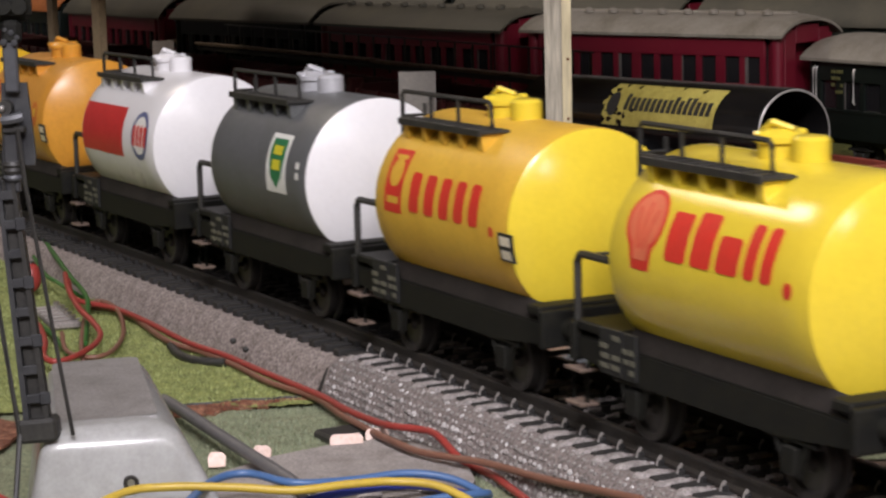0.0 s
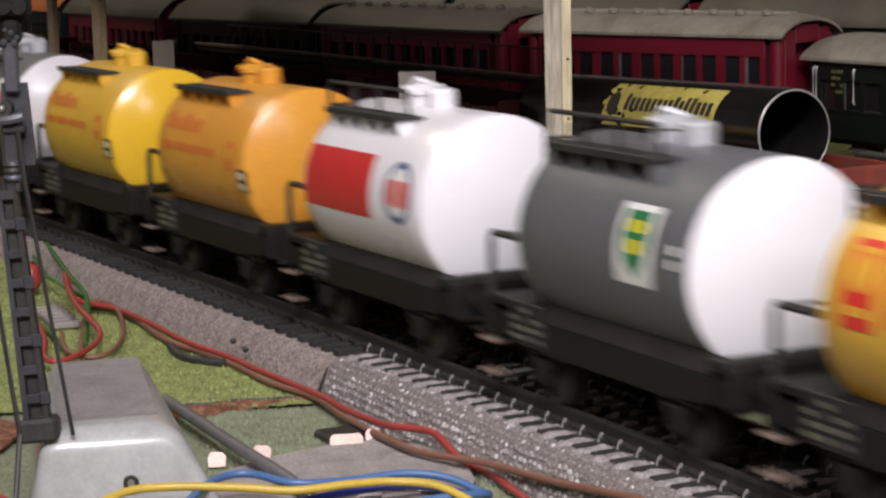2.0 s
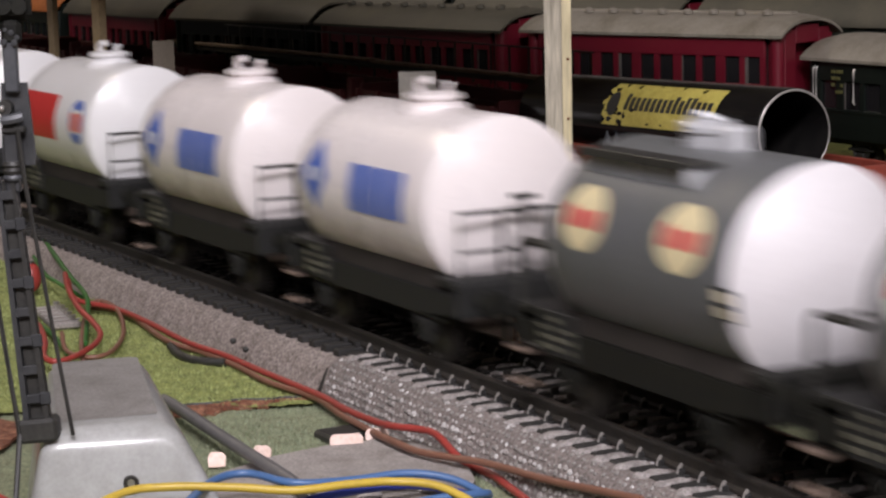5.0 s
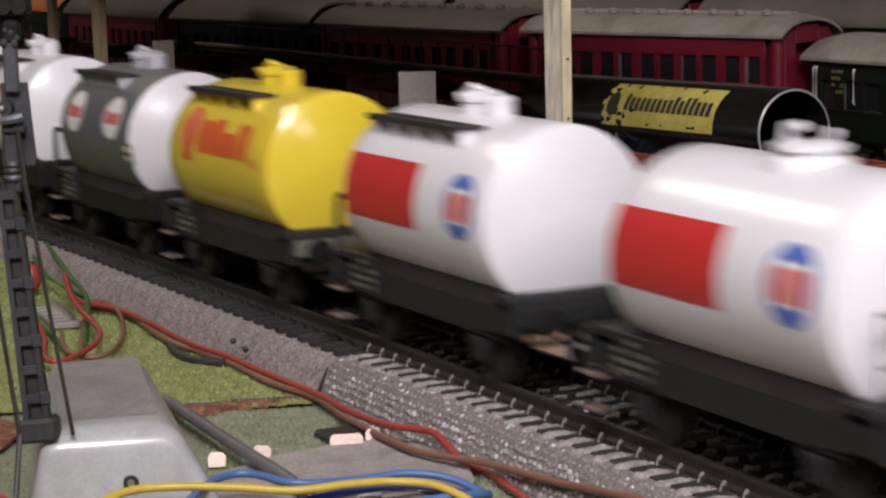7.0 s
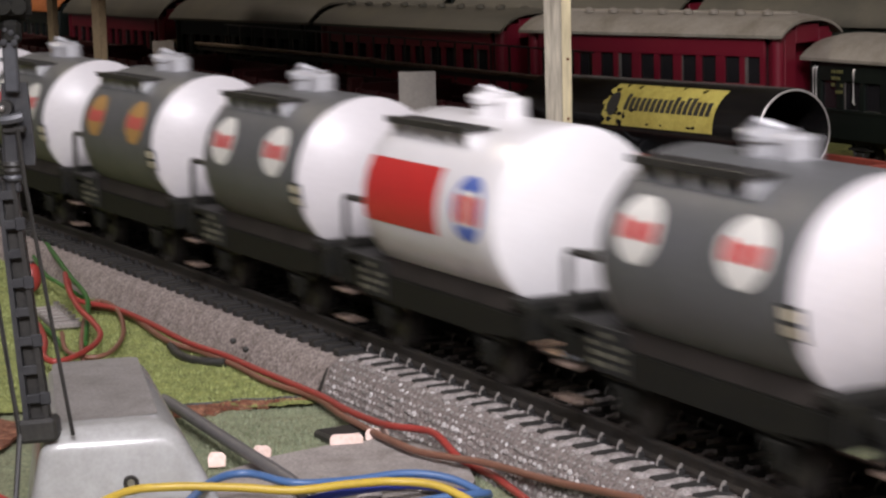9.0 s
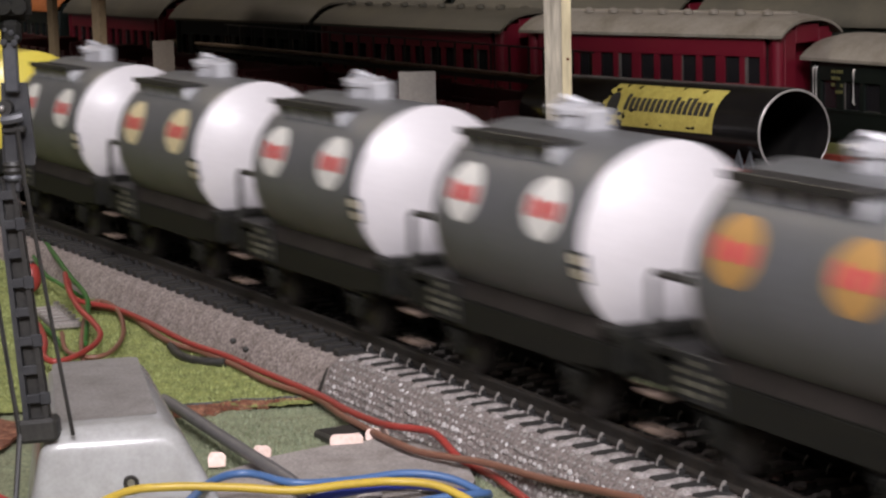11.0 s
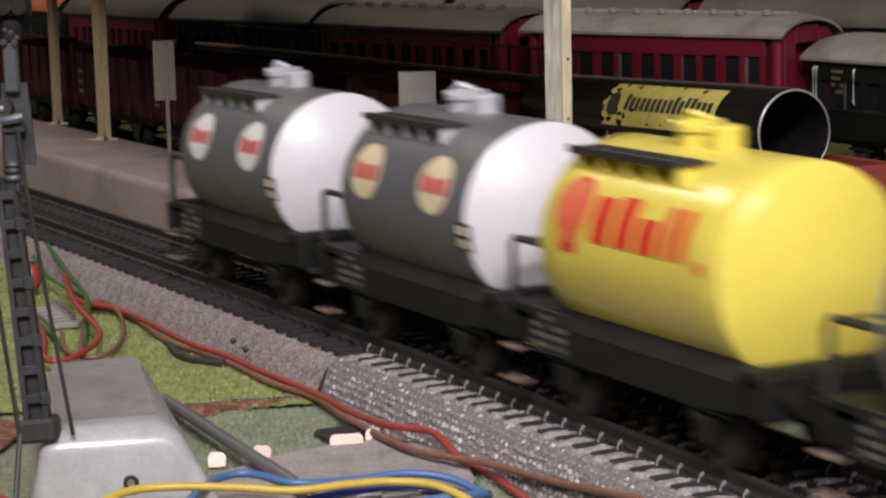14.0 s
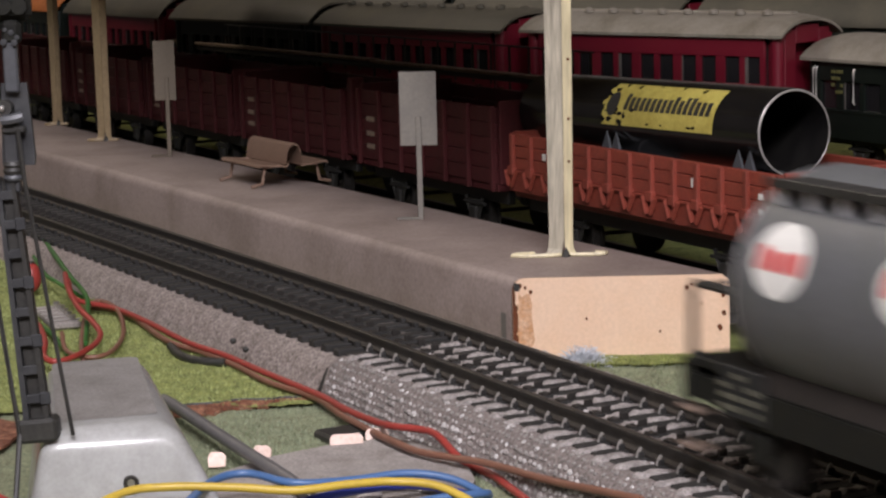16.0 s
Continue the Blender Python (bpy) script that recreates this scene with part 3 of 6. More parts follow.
def straight_track(name, p, d, s0, s1, label, rail_z):
    t = thing(name, label, "track", "", "structure")
    a = Vector((d.y, -d.x))
    st = [(p.x + d.x * s, p.y + d.y * s, a.x, a.y) for s in (s0, s1)]
    for c in (-8.75, 8.75):
        part("rail", sweep(bmesh.new(), [(u, w + rail_z) for u, w in rail_profile(c)], st), RAIL, t)
    verts, faces = [], []
    s = s0
    while s < s1:
        b = len(verts)
        for z in (-4.4, -2.62):
            for u, w in ((-1, -1), (1, -1), (1, 1), (-1, 1)):
                q = p + d * (s + 1.35 * u) + a * (15 * w)
                verts.append((q.x * MM, q.y * MM, (z + rail_z) * MM))
        faces += [(b + 4, b + 5, b + 6, b + 7)] + [(b + i, b + (i + 1) % 4, b + 4 + (i + 1) % 4, b + 4 + i) for i in range(4)]
        s += PITCH
    me = bpy.data.meshes.new("sleeper_row")
    me.from_pydata(verts, [], faces)
    me.materials.append(SLEEPER)
    ob = new("sleeper_row", me)
    ob.parent = t
    tagged(ob, kind="stuff")
    return t


GOODS_Z = -4.0
straight_track("siding_track", GOODS_A, GOODS_D, -260, 640, "dark siding track behind the platform", GOODS_Z)

# ---------------------------------------------------------------- platform
PT = 5.2


def platform():
    t = thing("station_platform", "grey-brown tin station platform with a pale pink end", "platform", "", "structure")
    d = Vector((-0.468, 0.884))
    front, rear = Vector((13.2, 415.0)), Vector((55.2, 413.6))
    # rounded front edge
    prof = [(0, GROUND), (0, PT - 2.2), (0.5, PT - 0.9), (1.4, PT - 0.2), (2.6, PT), (36.5, PT), (37.2, PT - 0.4), (37.4, PT - 1.2), (37.4, GROUND)]
    bm = bmesh.new()
    rings = []
    for s in (0, 60, 140, 240, 360, 520, 800):
        ring = []
        for u, w in prof:
            b = front.lerp(rear, u / 37.4) + d * s
            ring.append(bm.verts.new((b.x, b.y, w)))
        rings.append(ring)
    n = len(prof)
    for q, w in zip(rings, rings[1:]):
        for k in range(n - 1):
            bm.faces.new((q[k], q[k + 1], w[k + 1], w[k]))
    part("deck", bm, TIN, t)
    # end plate, set into the deck's mouth
    e = (rear - front).normalized()
    bm = bmesh.new()
    f = front - Vector((0.02, 0.25))
    pts = [(0.25, GROUND), (0.25, PT - 2.2), (0.7, PT - 1.1), (1.5, PT - 0.25), (2.6, PT - 0.06), (36.6, PT - 0.06), (37.6, PT - 0.9), (37.9, PT - 1.6), (37.9, GROUND)]
    L = (rear - front).length / 37.4
    vs = [bm.verts.new((f.x + e.x * u * L, f.y + e.y * u * L, w)) for u, w in pts]
    face = bm.faces.new(vs)
    ext = bmesh.ops.extrude_face_region(bm, geom=[face])
    bmesh.ops.translate(bm, vec=(-0.15, 0.5, 0), verts=[v for v in ext["geom"] if isinstance(v, bmesh.types.BMVert)])
    part("end_plate", bm, PINK, t, "pale pink painted end plate with rusty edges")
    # rust along the edge, chips in the paint
    rnd = random.Random(5)
    bm = bmesh.new()
    last = None
    for k in range(18):
        z = GROUND + 0.3 + (PT - 2.0 - GROUND) * k / 17
        w = rnd.uniform(0.5, 1.7) if k < 13 else rnd.uniform(0.25, 0.6)
        a = bm.verts.new((f.x + 0.2, f.y - 0.09, z))
        b = bm.verts.new((f.x + 0.3 + w, f.y - 0.09, z))
        if last:
            bm.faces.new((last[0], last[1], b, a))
        last = (a, b)
    part("rust_edge", bm, RUST, t, "rust streak along the plate's edge")
    for u, z, r in ((3.3, 2.4, 0.5), (2.4, 3.2, 0.35), (1.4, 3.6, 0.55), (13.0, -3.2, 0.28), (25.8, -6.0, 0.3), (30.5, 2.7, 0.5), (31.3, 3.3, 0.3), (36.2, -5.4, 0.6), (36.8, 1.0, 0.45), (36.9, -2.5, 0.5), (2.6, -9.0, 0.7), (33.0, -0.6, 0.25)):
        bm = bmesh.new()
        ring = [bm.verts.new((f.x + e.x * (u + r * 0.9 * math.cos(i * 0.785) * rnd.uniform(0.6, 1.2)) * L, f.y + e.y * u * L - 0.1, z + r * math.sin(i * 0.785) * rnd.uniform(0.6, 1.3))) for i in range(8)]
        bm.faces.new(ring)
        part("paint_chip", bm, RUST, t)
    for u0, u1, z0, z1, mt, nm, lab in ((0.5, 3.9, -10.6, 2.6, STAIN, "rust_stain", "pale orange rust stain beside the edge"), (0.3, 1.5, 2.4, 4.3, BLACK, "bare_corner", "blackened bare corner of the plate")):
        bm = bmesh.new()
        ring = []
        n = 22
        for i in range(n):
            a = 6.283 * i / n
            q = rnd.uniform(0.75, 1.05)
            u = (u0 + u1) / 2 + (u1 - u0) / 2 * math.copysign(abs(math.cos(a)) ** 0.6, math.cos(a)) * q
            z = (z0 + z1) / 2 + (z1 - z0) / 2 * math.copysign(abs(math.sin(a)) ** 0.6, math.sin(a)) * q
            ring.append(bm.verts.new((f.x + e.x * u * L, f.y + e.y * u * L - (0.05 if mt is STAIN else 0.13), z)))
        bm.faces.new(ring)
        part(nm, bm, mt, t, lab)
    # seam plate along the front face near the end
    bm = bmesh.new()
    for s, w, z0, z1 in ((2.2, 2.0, -8.0, -2.2),):
        b0, b1 = front + d * s - e * 0.12, front + d * (s + w) - e * 0.12
        vs = [bm.verts.new((q.x, q.y, z)) for q, z in ((b0, z0), (b1, z0), (b1, z1), (b0, z1))]
        bm.faces.new(vs)
    part("seam", bm, SIGN, t)
    return t


platform()


def canopy_post(x, y, height, width, label, paint, turn=0):
    """A folded tin post: two flanges in an angle, with feet bent outwards."""
    t = thing("platform_post", label, "post", "posts on the platform", "", pose(x * MM, y * MM, PT * MM, 0, 0, turn))
    w = width
    h = height
    f = 1.28 if paint is POST else 0.7
    bm = bmesh.new()
    def strip(pts, thick):
        # pts: (u, v, z) rows of left and right edge
        rows = [[bm.verts.new(p) for p in row] for row in pts]
        fs = [bm.faces.new((a[0], a[1], b[1], b[0])) for a, b in zip(rows, rows[1:])]
        ext = bmesh.ops.extrude_face_region(bm, geom=fs)
        bmesh.ops.translate(bm, vec=thick, verts=[v for v in ext["geom"] if isinstance(v, bmesh.types.BMVert)])
    # broad flange, facing the camera and a little left, with a rounded bend into the foot
    left = []
    for z, u0, u1, vv in ((0.25, -7.4 * f, -0.2, -0.6), (0.25, -4.4 * f, -0.2, -0.4), (0.5, -3.2, -0.2, -0.2), (1.4, -2.5, 0.0, 0), (4.0, -2.3, 0.35, 0), (h * 0.5, -2.45, 0.5, 0), (h, -2.6, 0.6, 0)):
        left.append(((u0 * w / 5, vv + (2.4 if z > 1 else 0.4), z), (u1 * w / 5, vv - 0.3, z)))
    strip(left, (0.12, 0.35, 0.0))
    # the near post's flange shade is in its greyer paint
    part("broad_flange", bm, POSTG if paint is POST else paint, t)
    bm = bmesh.new()
    right = []
    for z, u0, u1 in ((0.25, 1.2, 6.2 * f), (0.25, 1.0, 4.4 * f), (0.5, 0.8, 2.6), (1.5, 0.55, 2.2), (4.0, 0.5, 2.1), (h * 0.5, 0.6, 2.35), (h, 0.7, 2.5)):
        right.append(((u0 * w / 5, -0.32, z), (u1 * w / 5, 0.9 if z > 1 else 0.4, z)))
    strip(right, (0.1, 0.35, 0.0))
    part("edge_flange", bm, paint, t)
    if paint is POST:
        for u, z in ((1.6, h * 0.42), (1.55, h * 0.29), (1.7, h * 0.6)):
            part("rivet", lathe(bmesh.new(), [(-0.18, 0), (-0.12, 0.28), (0.1, 0.32)], "y", 10, (u * w / 5, 0.3, z)), RUST, t)
    bm = bmesh.new()
    tube(bm, [(-4 * f * w / 5, 1.6, 0.5), (-6.9 * f * w / 5, 0.9, 0.5), (-7.4 * f * w / 5, -0.4, 0.5), (-5.5 * f * w / 5, -1.4, 0.45), (-2 * w / 5, -1.5, 0.45), (-0.2 * w / 5, -0.9, 0.5)], 0.42, 7)
    tube(bm, [(1.6 * w / 5, -0.9, 0.5), (4 * f * w / 5, -1.2, 0.45), (6.2 * f * w / 5, -0.7, 0.5), (6.6 * f * w / 5, 0.3, 0.5), (5 * f * w / 5, 1.3, 0.5)], 0.42, 7)
    part("foot_rim", bm, paint, t)
    bm = bmesh.new()
    lathe(bm, [(0, 0.9), (1.0, 0.65), (1.9, 0.05)], "z", 8, (0.7 * w / 5, -0.6, 0))
    part("solder", bm, BLACK, t, "dark solder blob at the post's foot")
    return t


canopy_post(24.7, 440.5, 68, 5.5, "cream-painted folded tin post on the platform", POST)
canopy_post(-111.6, 712, 68, 5.0, "cream tin post further up the platform, in shade-darkened paint", POSTD)
canopy_post(-138.2, 775.5, 68, 4.1, "cream tin post near the platform's far end, in shade-darkened paint", POSTD)


def canopy():
    """The plain unseen roof over the posts, widened to shade wagons and coaches behind."""
    t = thing("shading_canopy", "unseen plain tin canopy over the posts, widened to shade what stands behind", "canopy")
    d, e = Vector((-0.468, 0.884)), Vector((0.999, -0.03))
    a = Vector((14.0, 430.0))
    bm = bmesh.new()
    prof = [(0, 73.0), (3, 74.4), (66, 79.5), (131, 74.4), (134, 73.0), (134, 72.4), (66, 78.7), (0, 72.4)]
    rings = [[bm.verts.new((a.x + e.x * u + d.x * q, a.y + e.y * u + d.y * q, w)) for u, w in prof] for q in (0, 520)]
    for k in range(8):
        bm.faces.new((rings[0][k], rings[0][(k + 1) % 8], rings[1][(k + 1) % 8], rings[1][k]))
    bm.faces.new(rings[0])
    bm.faces.new(rings[1])
    part("roof_sheet", bm, TIN, t)
    st = [(a.x + d.x * q + e.x * 14, a.y + d.y * q + e.y * 14, e.x, e.y) for q in (2, 518)]
    part("beam", sweep(bmesh.new(), [(-5, 72.6), (5, 72.6), (5, 75.0), (-5, 75.0)], st), POST, t)


canopy()


def platform_sign(x, y, z0, z1, width, shift, label, tin):
    t = thing("platform_sign", label, "sign", "signs on the platform", "", pose(x * MM, y * MM, PT * MM))
    bm = bmesh.new()
    box(bm, shift - width / 2, shift + width / 2, 0.1, 0.5, z0 - PT, z1 - PT, 0.08)
    part("board", bm, tin, t, "blank tin board")
    bm = bmesh.new()
    box(bm, -0.65, 0.65, -0.6, 0.0, 0.3, z0 - PT + 7, 0.15)
    part("stem", bm, tin, t)
    bm = bmesh.new()
    box(bm, -5.6, 0.6, -1.3, 0.5, 0.0, 0.6, 0.2)
    part("foot", bm, tin, t)
    return t


platform_sign(-5.0, 502.5, 22.6, 40.0, 8.7, 0.0, "blank grey tin sign on a bent stem", SIGN)
platform_sign(-83.2, 658.3, 22.4, 40.7, 6.6, -0.6, "blank brownish tin sign further up the platform", SIGND)


def bench():
    """A tin bench with a rolled backrest between two seats."""
    t = thing("platform_bench", "brown-grey pressed tin double bench on the platform", "bench", "", "", pose(-45.5 * MM, 584 * MM, PT * MM, 0, 0, 118))
    L = 27
    def sheet(name, prof):
        bm = bmesh.new()
        rings = [[bm.verts.new((x, u, w)) for u, w in prof] for x in (-L / 2, L / 2)]
        fs = [bm.faces.new((rings[0][k], rings[0][k + 1], rings[1][k + 1], rings[1][k])) for k in range(len(prof) - 1)]
        ext = bmesh.ops.extrude_face_region(bm, geom=fs)
        bmesh.ops.translate(bm, vec=(0, 0, -0.4), verts=[v for v in ext["geom"] if isinstance(v, bmesh.types.BMVert)])
        part(name, bm, BENCHM, t)
    sheet("seat", [(-10, 6.0), (-9.6, 6.5), (-2.2, 5.8), (-1.6, 6.4)])
    sheet("seat", [(10, 6.0), (9.6, 6.5), (2.2, 5.8), (1.6, 6.4)])
    sheet("backrest", [(-2.4, 6.4), (-2.0, 9.6), (-1.2, 11.2), (0.0, 11.8), (1.2, 11.2), (2.0, 9.6), (2.4, 6.4)])
    for x in (-L / 2 + 2.5, L / 2 - 2.5):
        for sgn in (-1, 1):
            bm = bmesh.new()
            tube(bm, [(x, sgn * 3, 5.9), (x, sgn * 7.6, 5.4), (x, sgn * 8.4, 1.2), (x, sgn * 11.6, 0.5)], 0.5, 6)
            part("leg", bm, BENCHM, t)


bench()


# ---------------------------------------------------------------- goods wagons on the siding
def goods_m(s, z=GOODS_Z):
    p = GOODS_A + GOODS_D * s
    return pose(p.x * MM, p.y * MM, z * MM, 0, 0, math.degrees(math.atan2(-GOODS_D.y, -GOODS_D.x)))


def wheelset(bm=None, r=5.3):
    bm = bm or bmesh.new()
    for sgn in (-1, 1):
        prof = [(7.2, 1.2), (7.2, r - 0.3), (7.25, r + 0.75), (7.95, r + 0.75), (8.05, r + 0.05), (9.9, r), (10.05, r - 0.3), (9.75, r - 1.2), (9.2, r - 1.4), (9.2, 1.5), (9.9, 1.2), (9.9, 0.3)]
        lathe(bm, [(sgn * a, q) for a, q in prof], "y", 24)
    lathe(bm, [(-12.2, 0.5), (12.2, 0.5)], "y", 8)
    return bm


def goods_frame(t, length, base, material=BLACK):
    for y in (-10, 10):
        part("sole_bar", lambda: box(bmesh.new(), -length / 2, length / 2, -1, 1, 9.0, 12.6, 0.2), material, t, at=(0, y, 0), key=("uf", length))
    for x in (-base / 2, base / 2):
        part("wheelset", wheelset, STEEL, t, at=(x, 0, 5.3), key="wheelset")
        for y in (-11.6, 11.6):
            part("axle_guard", lambda: axle_guard(), material, t, at=(x, y, 0), key="guard")
    for x in (-length / 2, length / 2):
        for y in (-8, 8):
            part("buffer", lambda: lathe(bmesh.new(), [(-4.2, 2.1), (-3.7, 2.2), (-3.5, 1.0), (0, 1.2)], "x", 14), material, t, at=(x if x < 0 else x, y, 11.2), key="buffer") if x < 0 else \
                part("buffer", lambda: lathe(bmesh.new(), [(4.2, 2.1), (3.7, 2.2), (3.5, 1.0), (0, 1.2)], "x", 14), material, t, at=(x, y, 11.2), key="buffer2")


def axle_guard():
    bm = bmesh.new()
    for a, b in (((-4.4, 9.5), (-1.1, 3.2)), ((4.4, 9.5), (1.1, 3.2))):
        tube(bm, [(a[0], 0, a[1]), (b[0], 0, b[1])], 0.55, 5)
    box(bm, -1.7, 1.7, -0.9, 0.9, 3.4, 7.2, 0.25)
    box(bm, -5.6, 5.6, -0.6, 0.6, 7.6, 8.4, 0.2)
    box(bm, -4.2, 4.2, -0.6, 0.6, 8.4, 9.0, 0.2)
    return bm


def low_wagon(s):
    t = thing("low_sided_wagon", "brick-red low-sided wagon carrying a black pipe", "railway wagon", "goods wagons", "", goods_m(s))
    L, W = 110, 30
    goods_frame(t, L - 2, 62)
    part("floor", box(bmesh.new(), -L / 2, L / 2, -W / 2 + 0.8, W / 2 - 0.8, 12.6, 14.2, 0.2), BRICKRED, t)
    z0 = 19.4
    for y, sg in ((-W / 2, -1), (W / 2, 1)):
        for k in range(3):
            za = z0 + k * 2.85
            part("plank", lambda: box(bmesh.new(), -L / 2, L / 2, -0.6, 0.6, 0.08, 2.77, 0.15), BRICKRED, t, at=(0, y, za), key="sideplank")
        for k in range(13):
            x = -L / 2 + 2 + (L - 4) * k / 12
            part("stanchion", lambda: stanchion(), BRICKRED, t, at=(x, y + sg * 0.9, 0), key="stanchion")
        part("sole_bar", lambda: box(box(bmesh.new(), -L / 2, L / 2, -0.8, 0.8, 14.0, 18.8, 0.2), -L / 2, L / 2, -1.3, 1.3, 18.8, 19.4, 0.1), BRICKRED, t, at=(0, y, 0), key="lowsole")
    for x in (-L / 2, L / 2):
        part("end_board", lambda: box(bmesh.new(), -0.7, 0.7, -W / 2 + 0.7, W / 2 - 0.7, 14.2, 28.2, 0.2), BRICKRED, t, at=(x, 0, 0), key="lowend")
    for x, z, w, h in ((25, 22.6, 1.8, 1.9), (49, 22.5, 1.7, 1.2), (49, 19.4, 1.7, 1.2), (-38, 22.6, 1.5, 1.7)):
        part("stencil", box(bmesh.new(), x - w / 2, x + w / 2, -W / 2 - 0.78, -W / 2 - 0.62, z, z + h, 0.05), PAPER, t)
    for x in (-17, 35):
        bm = bmesh.new()
        for o in (-2.0, 2.0):
            vs = [bm.verts.new(p) for p in ((x + o - 1.9, -10.4, 26.5), (x + o + 1.9, -10.4, 26.5), (x + o, -10.0, 30.8), (x + o - 1.9, -9.6, 26.5), (x + o + 1.9, -9.6, 26.5), (x + o, -9.8, 30.8))]
            for q in ((0, 1, 2), (3, 5, 4), (0, 2, 5, 3), (1, 4, 5, 2), (0, 3, 4, 1)):
                bm.faces.new([vs[i] for i in q])
        box(bm, x - 4.5, x + 4.5, -13, 13, 14.2, 25.5, 0.3)
        part("load_cradle", bm, MASTL, t, "grey cradle wedges that hold the pipe")
    return t


def stanchion():
    bm = bmesh.new()
    box(bm, -0.75, 0.75, -0.5, 0.5, 19.4, 27.8, 0.15)
    box(bm, -1.3, 1.3, -0.9, 0.7, 18.0, 20.2, 0.2)
    for x in (-2.4, 2.4):
        tube(bm, [(x, -0.5, 19.0), (x * 0.25, -0.7, 15.4)], 0.55, 5)
    return bm


low_wagon(64.5)


def hollow(prof):
    """A ring section turned round x, open through the middle."""
    bm = bmesh.new()
    return lathe(bm, prof + [prof[0]], "x", 48, (0, 0, 0), False)


def oval(cx, cv, a, b, n=36):
    return [(cx + a * math.cos(2 * math.pi * k / n), cv + b * math.sin(2 * math.pi * k / n)) for k in range(n)]


def pipe(s):
    t = thing("steel_pipe", "glossy black steel pipe with a scuffed yellow label", "pipe", "", "", goods_m(s) @ pose(0, 0, 32.9 * MM, 0, -1.2, 0))
    R, L = 9.2, 100
    prof = [(-L / 2, R - 0.9), (-L / 2, R), (L / 2 - 0.4, R), (L / 2, R - 0.3), (L / 2, R - 0.7), (L / 2 - 0.3, R - 0.8), (-L / 2, R - 0.8)]
    part("tube", hollow(prof), PIPE, t)
    part("rim", lathe(bmesh.new(), [(L / 2 - 0.02, R - 0.62), (L / 2 + 0.06, R - 0.55), (L / 2 + 0.06, R - 0.36), (L / 2 - 0.1, R - 0.2)], "x", 48, (0, 0, 0), False), CLIPT, t, "worn bright edge of the pipe")
    rnd = random.Random(8)
    # label with a ragged far end
    edge = [(-11 + rnd.uniform(-1.2, 1.6), -0.6 + 10.8 * k / 9) for k in range(10)]
    bm = bmesh.new()
    skin_shape(bm, R + 0.06, 0, [(33.7, -0.6), (33.7, 10.2)] + edge[::-1])
    part("label", bm, LABEL, t, "yellow label band with scuffs")
    # the word on the label, as plain bars
    for k in range(16):
        x = -2.4 + k * 2.18
        bm = bmesh.new()
        skin_patch(bm, R + 0.14, 0, x, x + 1.62, 3.0, 6.2 + (0.9 if k in (0, 9, 11, 12) else 0))
        part("label_bar", bm, BLACK, t)
    bm = bmesh.new()
    skin_shape(bm, R + 0.13, 0, oval(-7.4, 4.4, 2.4, 3.0, 14))
    part("label_mark", bm, BLACK, t)
    for k in range(34):
        x = -11.5 + 13 * rnd.random() ** 1.7 if k < 22 else rnd.uniform(-8, 31)
        a = rnd.uniform(-0.4, 9.4) if k < 22 else rnd.choice((rnd.uniform(-0.6, 0.3), rnd.uniform(9.2, 9.9)))
        bm = bmesh.new()
        n = 7
        g, h = rnd.uniform(0.3, 1.3), rnd.uniform(0.2, 0.7)
        skin_shape(bm, R + 0.12, 0, [(x + g * math.cos(i * 6.283 / n) * rnd.uniform(0.5, 1.2), a + h * math.sin(i * 6.283 / n) * rnd.uniform(0.5, 1.2)) for i in range(n)])
        part("scuff", bm, PIPE, t)


def skin_patch(bm, r, zc, x0, x1, v0, v1, n=None):
    """A patch on the near flank of a lying cylinder; v: arc length in mm up from its mid height."""
    n = n or max(2, int(abs(v1 - v0) / 0.8))
    rows = []
    for k in range(n + 1):
        a = (v0 + (v1 - v0) * k / n) / r
        rows.append([bm.verts.new((x, -r * math.cos(a), zc + r * math.sin(a))) for x in (x0, x1)])
    for q, w in zip(rows, rows[1:]):
        bm.faces.new((q[0], q[1], w[1], w[0]))
    return bm


def skin_shape(bm, r, zc, outline):
    """A closed outline of (along, arc) points on the near flank of a lying cylinder, as a fan."""
    fine = []
    for (xa, va), (xb, vb) in zip(outline, outline[1:] + outline[:1]):
        n = max(1, int(abs(vb - va) / 0.9) + 1)
        fine += [(xa + (xb - xa) * i / n, va + (vb - va) * i / n) for i in range(n)]
    outline = fine
    cx = sum(p[0] for p in outline) / len(outline)
    cv = sum(p[1] for p in outline) / len(outline)
    def put(x, v):
        return bm.verts.new((x, -r * math.cos(v / r), zc + r * math.sin(v / r)))
    c = put(cx, cv)
    rings = [[put(cx + (x - cx) * q, cv + (v - cv) * q) for x, v in outline] for q in (0.25, 0.5, 0.75, 1.0)]
    n = len(outline)
    for k in range(n):
        bm.faces.new((c, rings[0][k], rings[0][(k + 1) % n]))
        for mid, out in zip(rings, rings[1:]):
            bm.faces.new((mid[k], out[k], out[(k + 1) % n], mid[(k + 1) % n]))
    return bm


pipe(75.9)


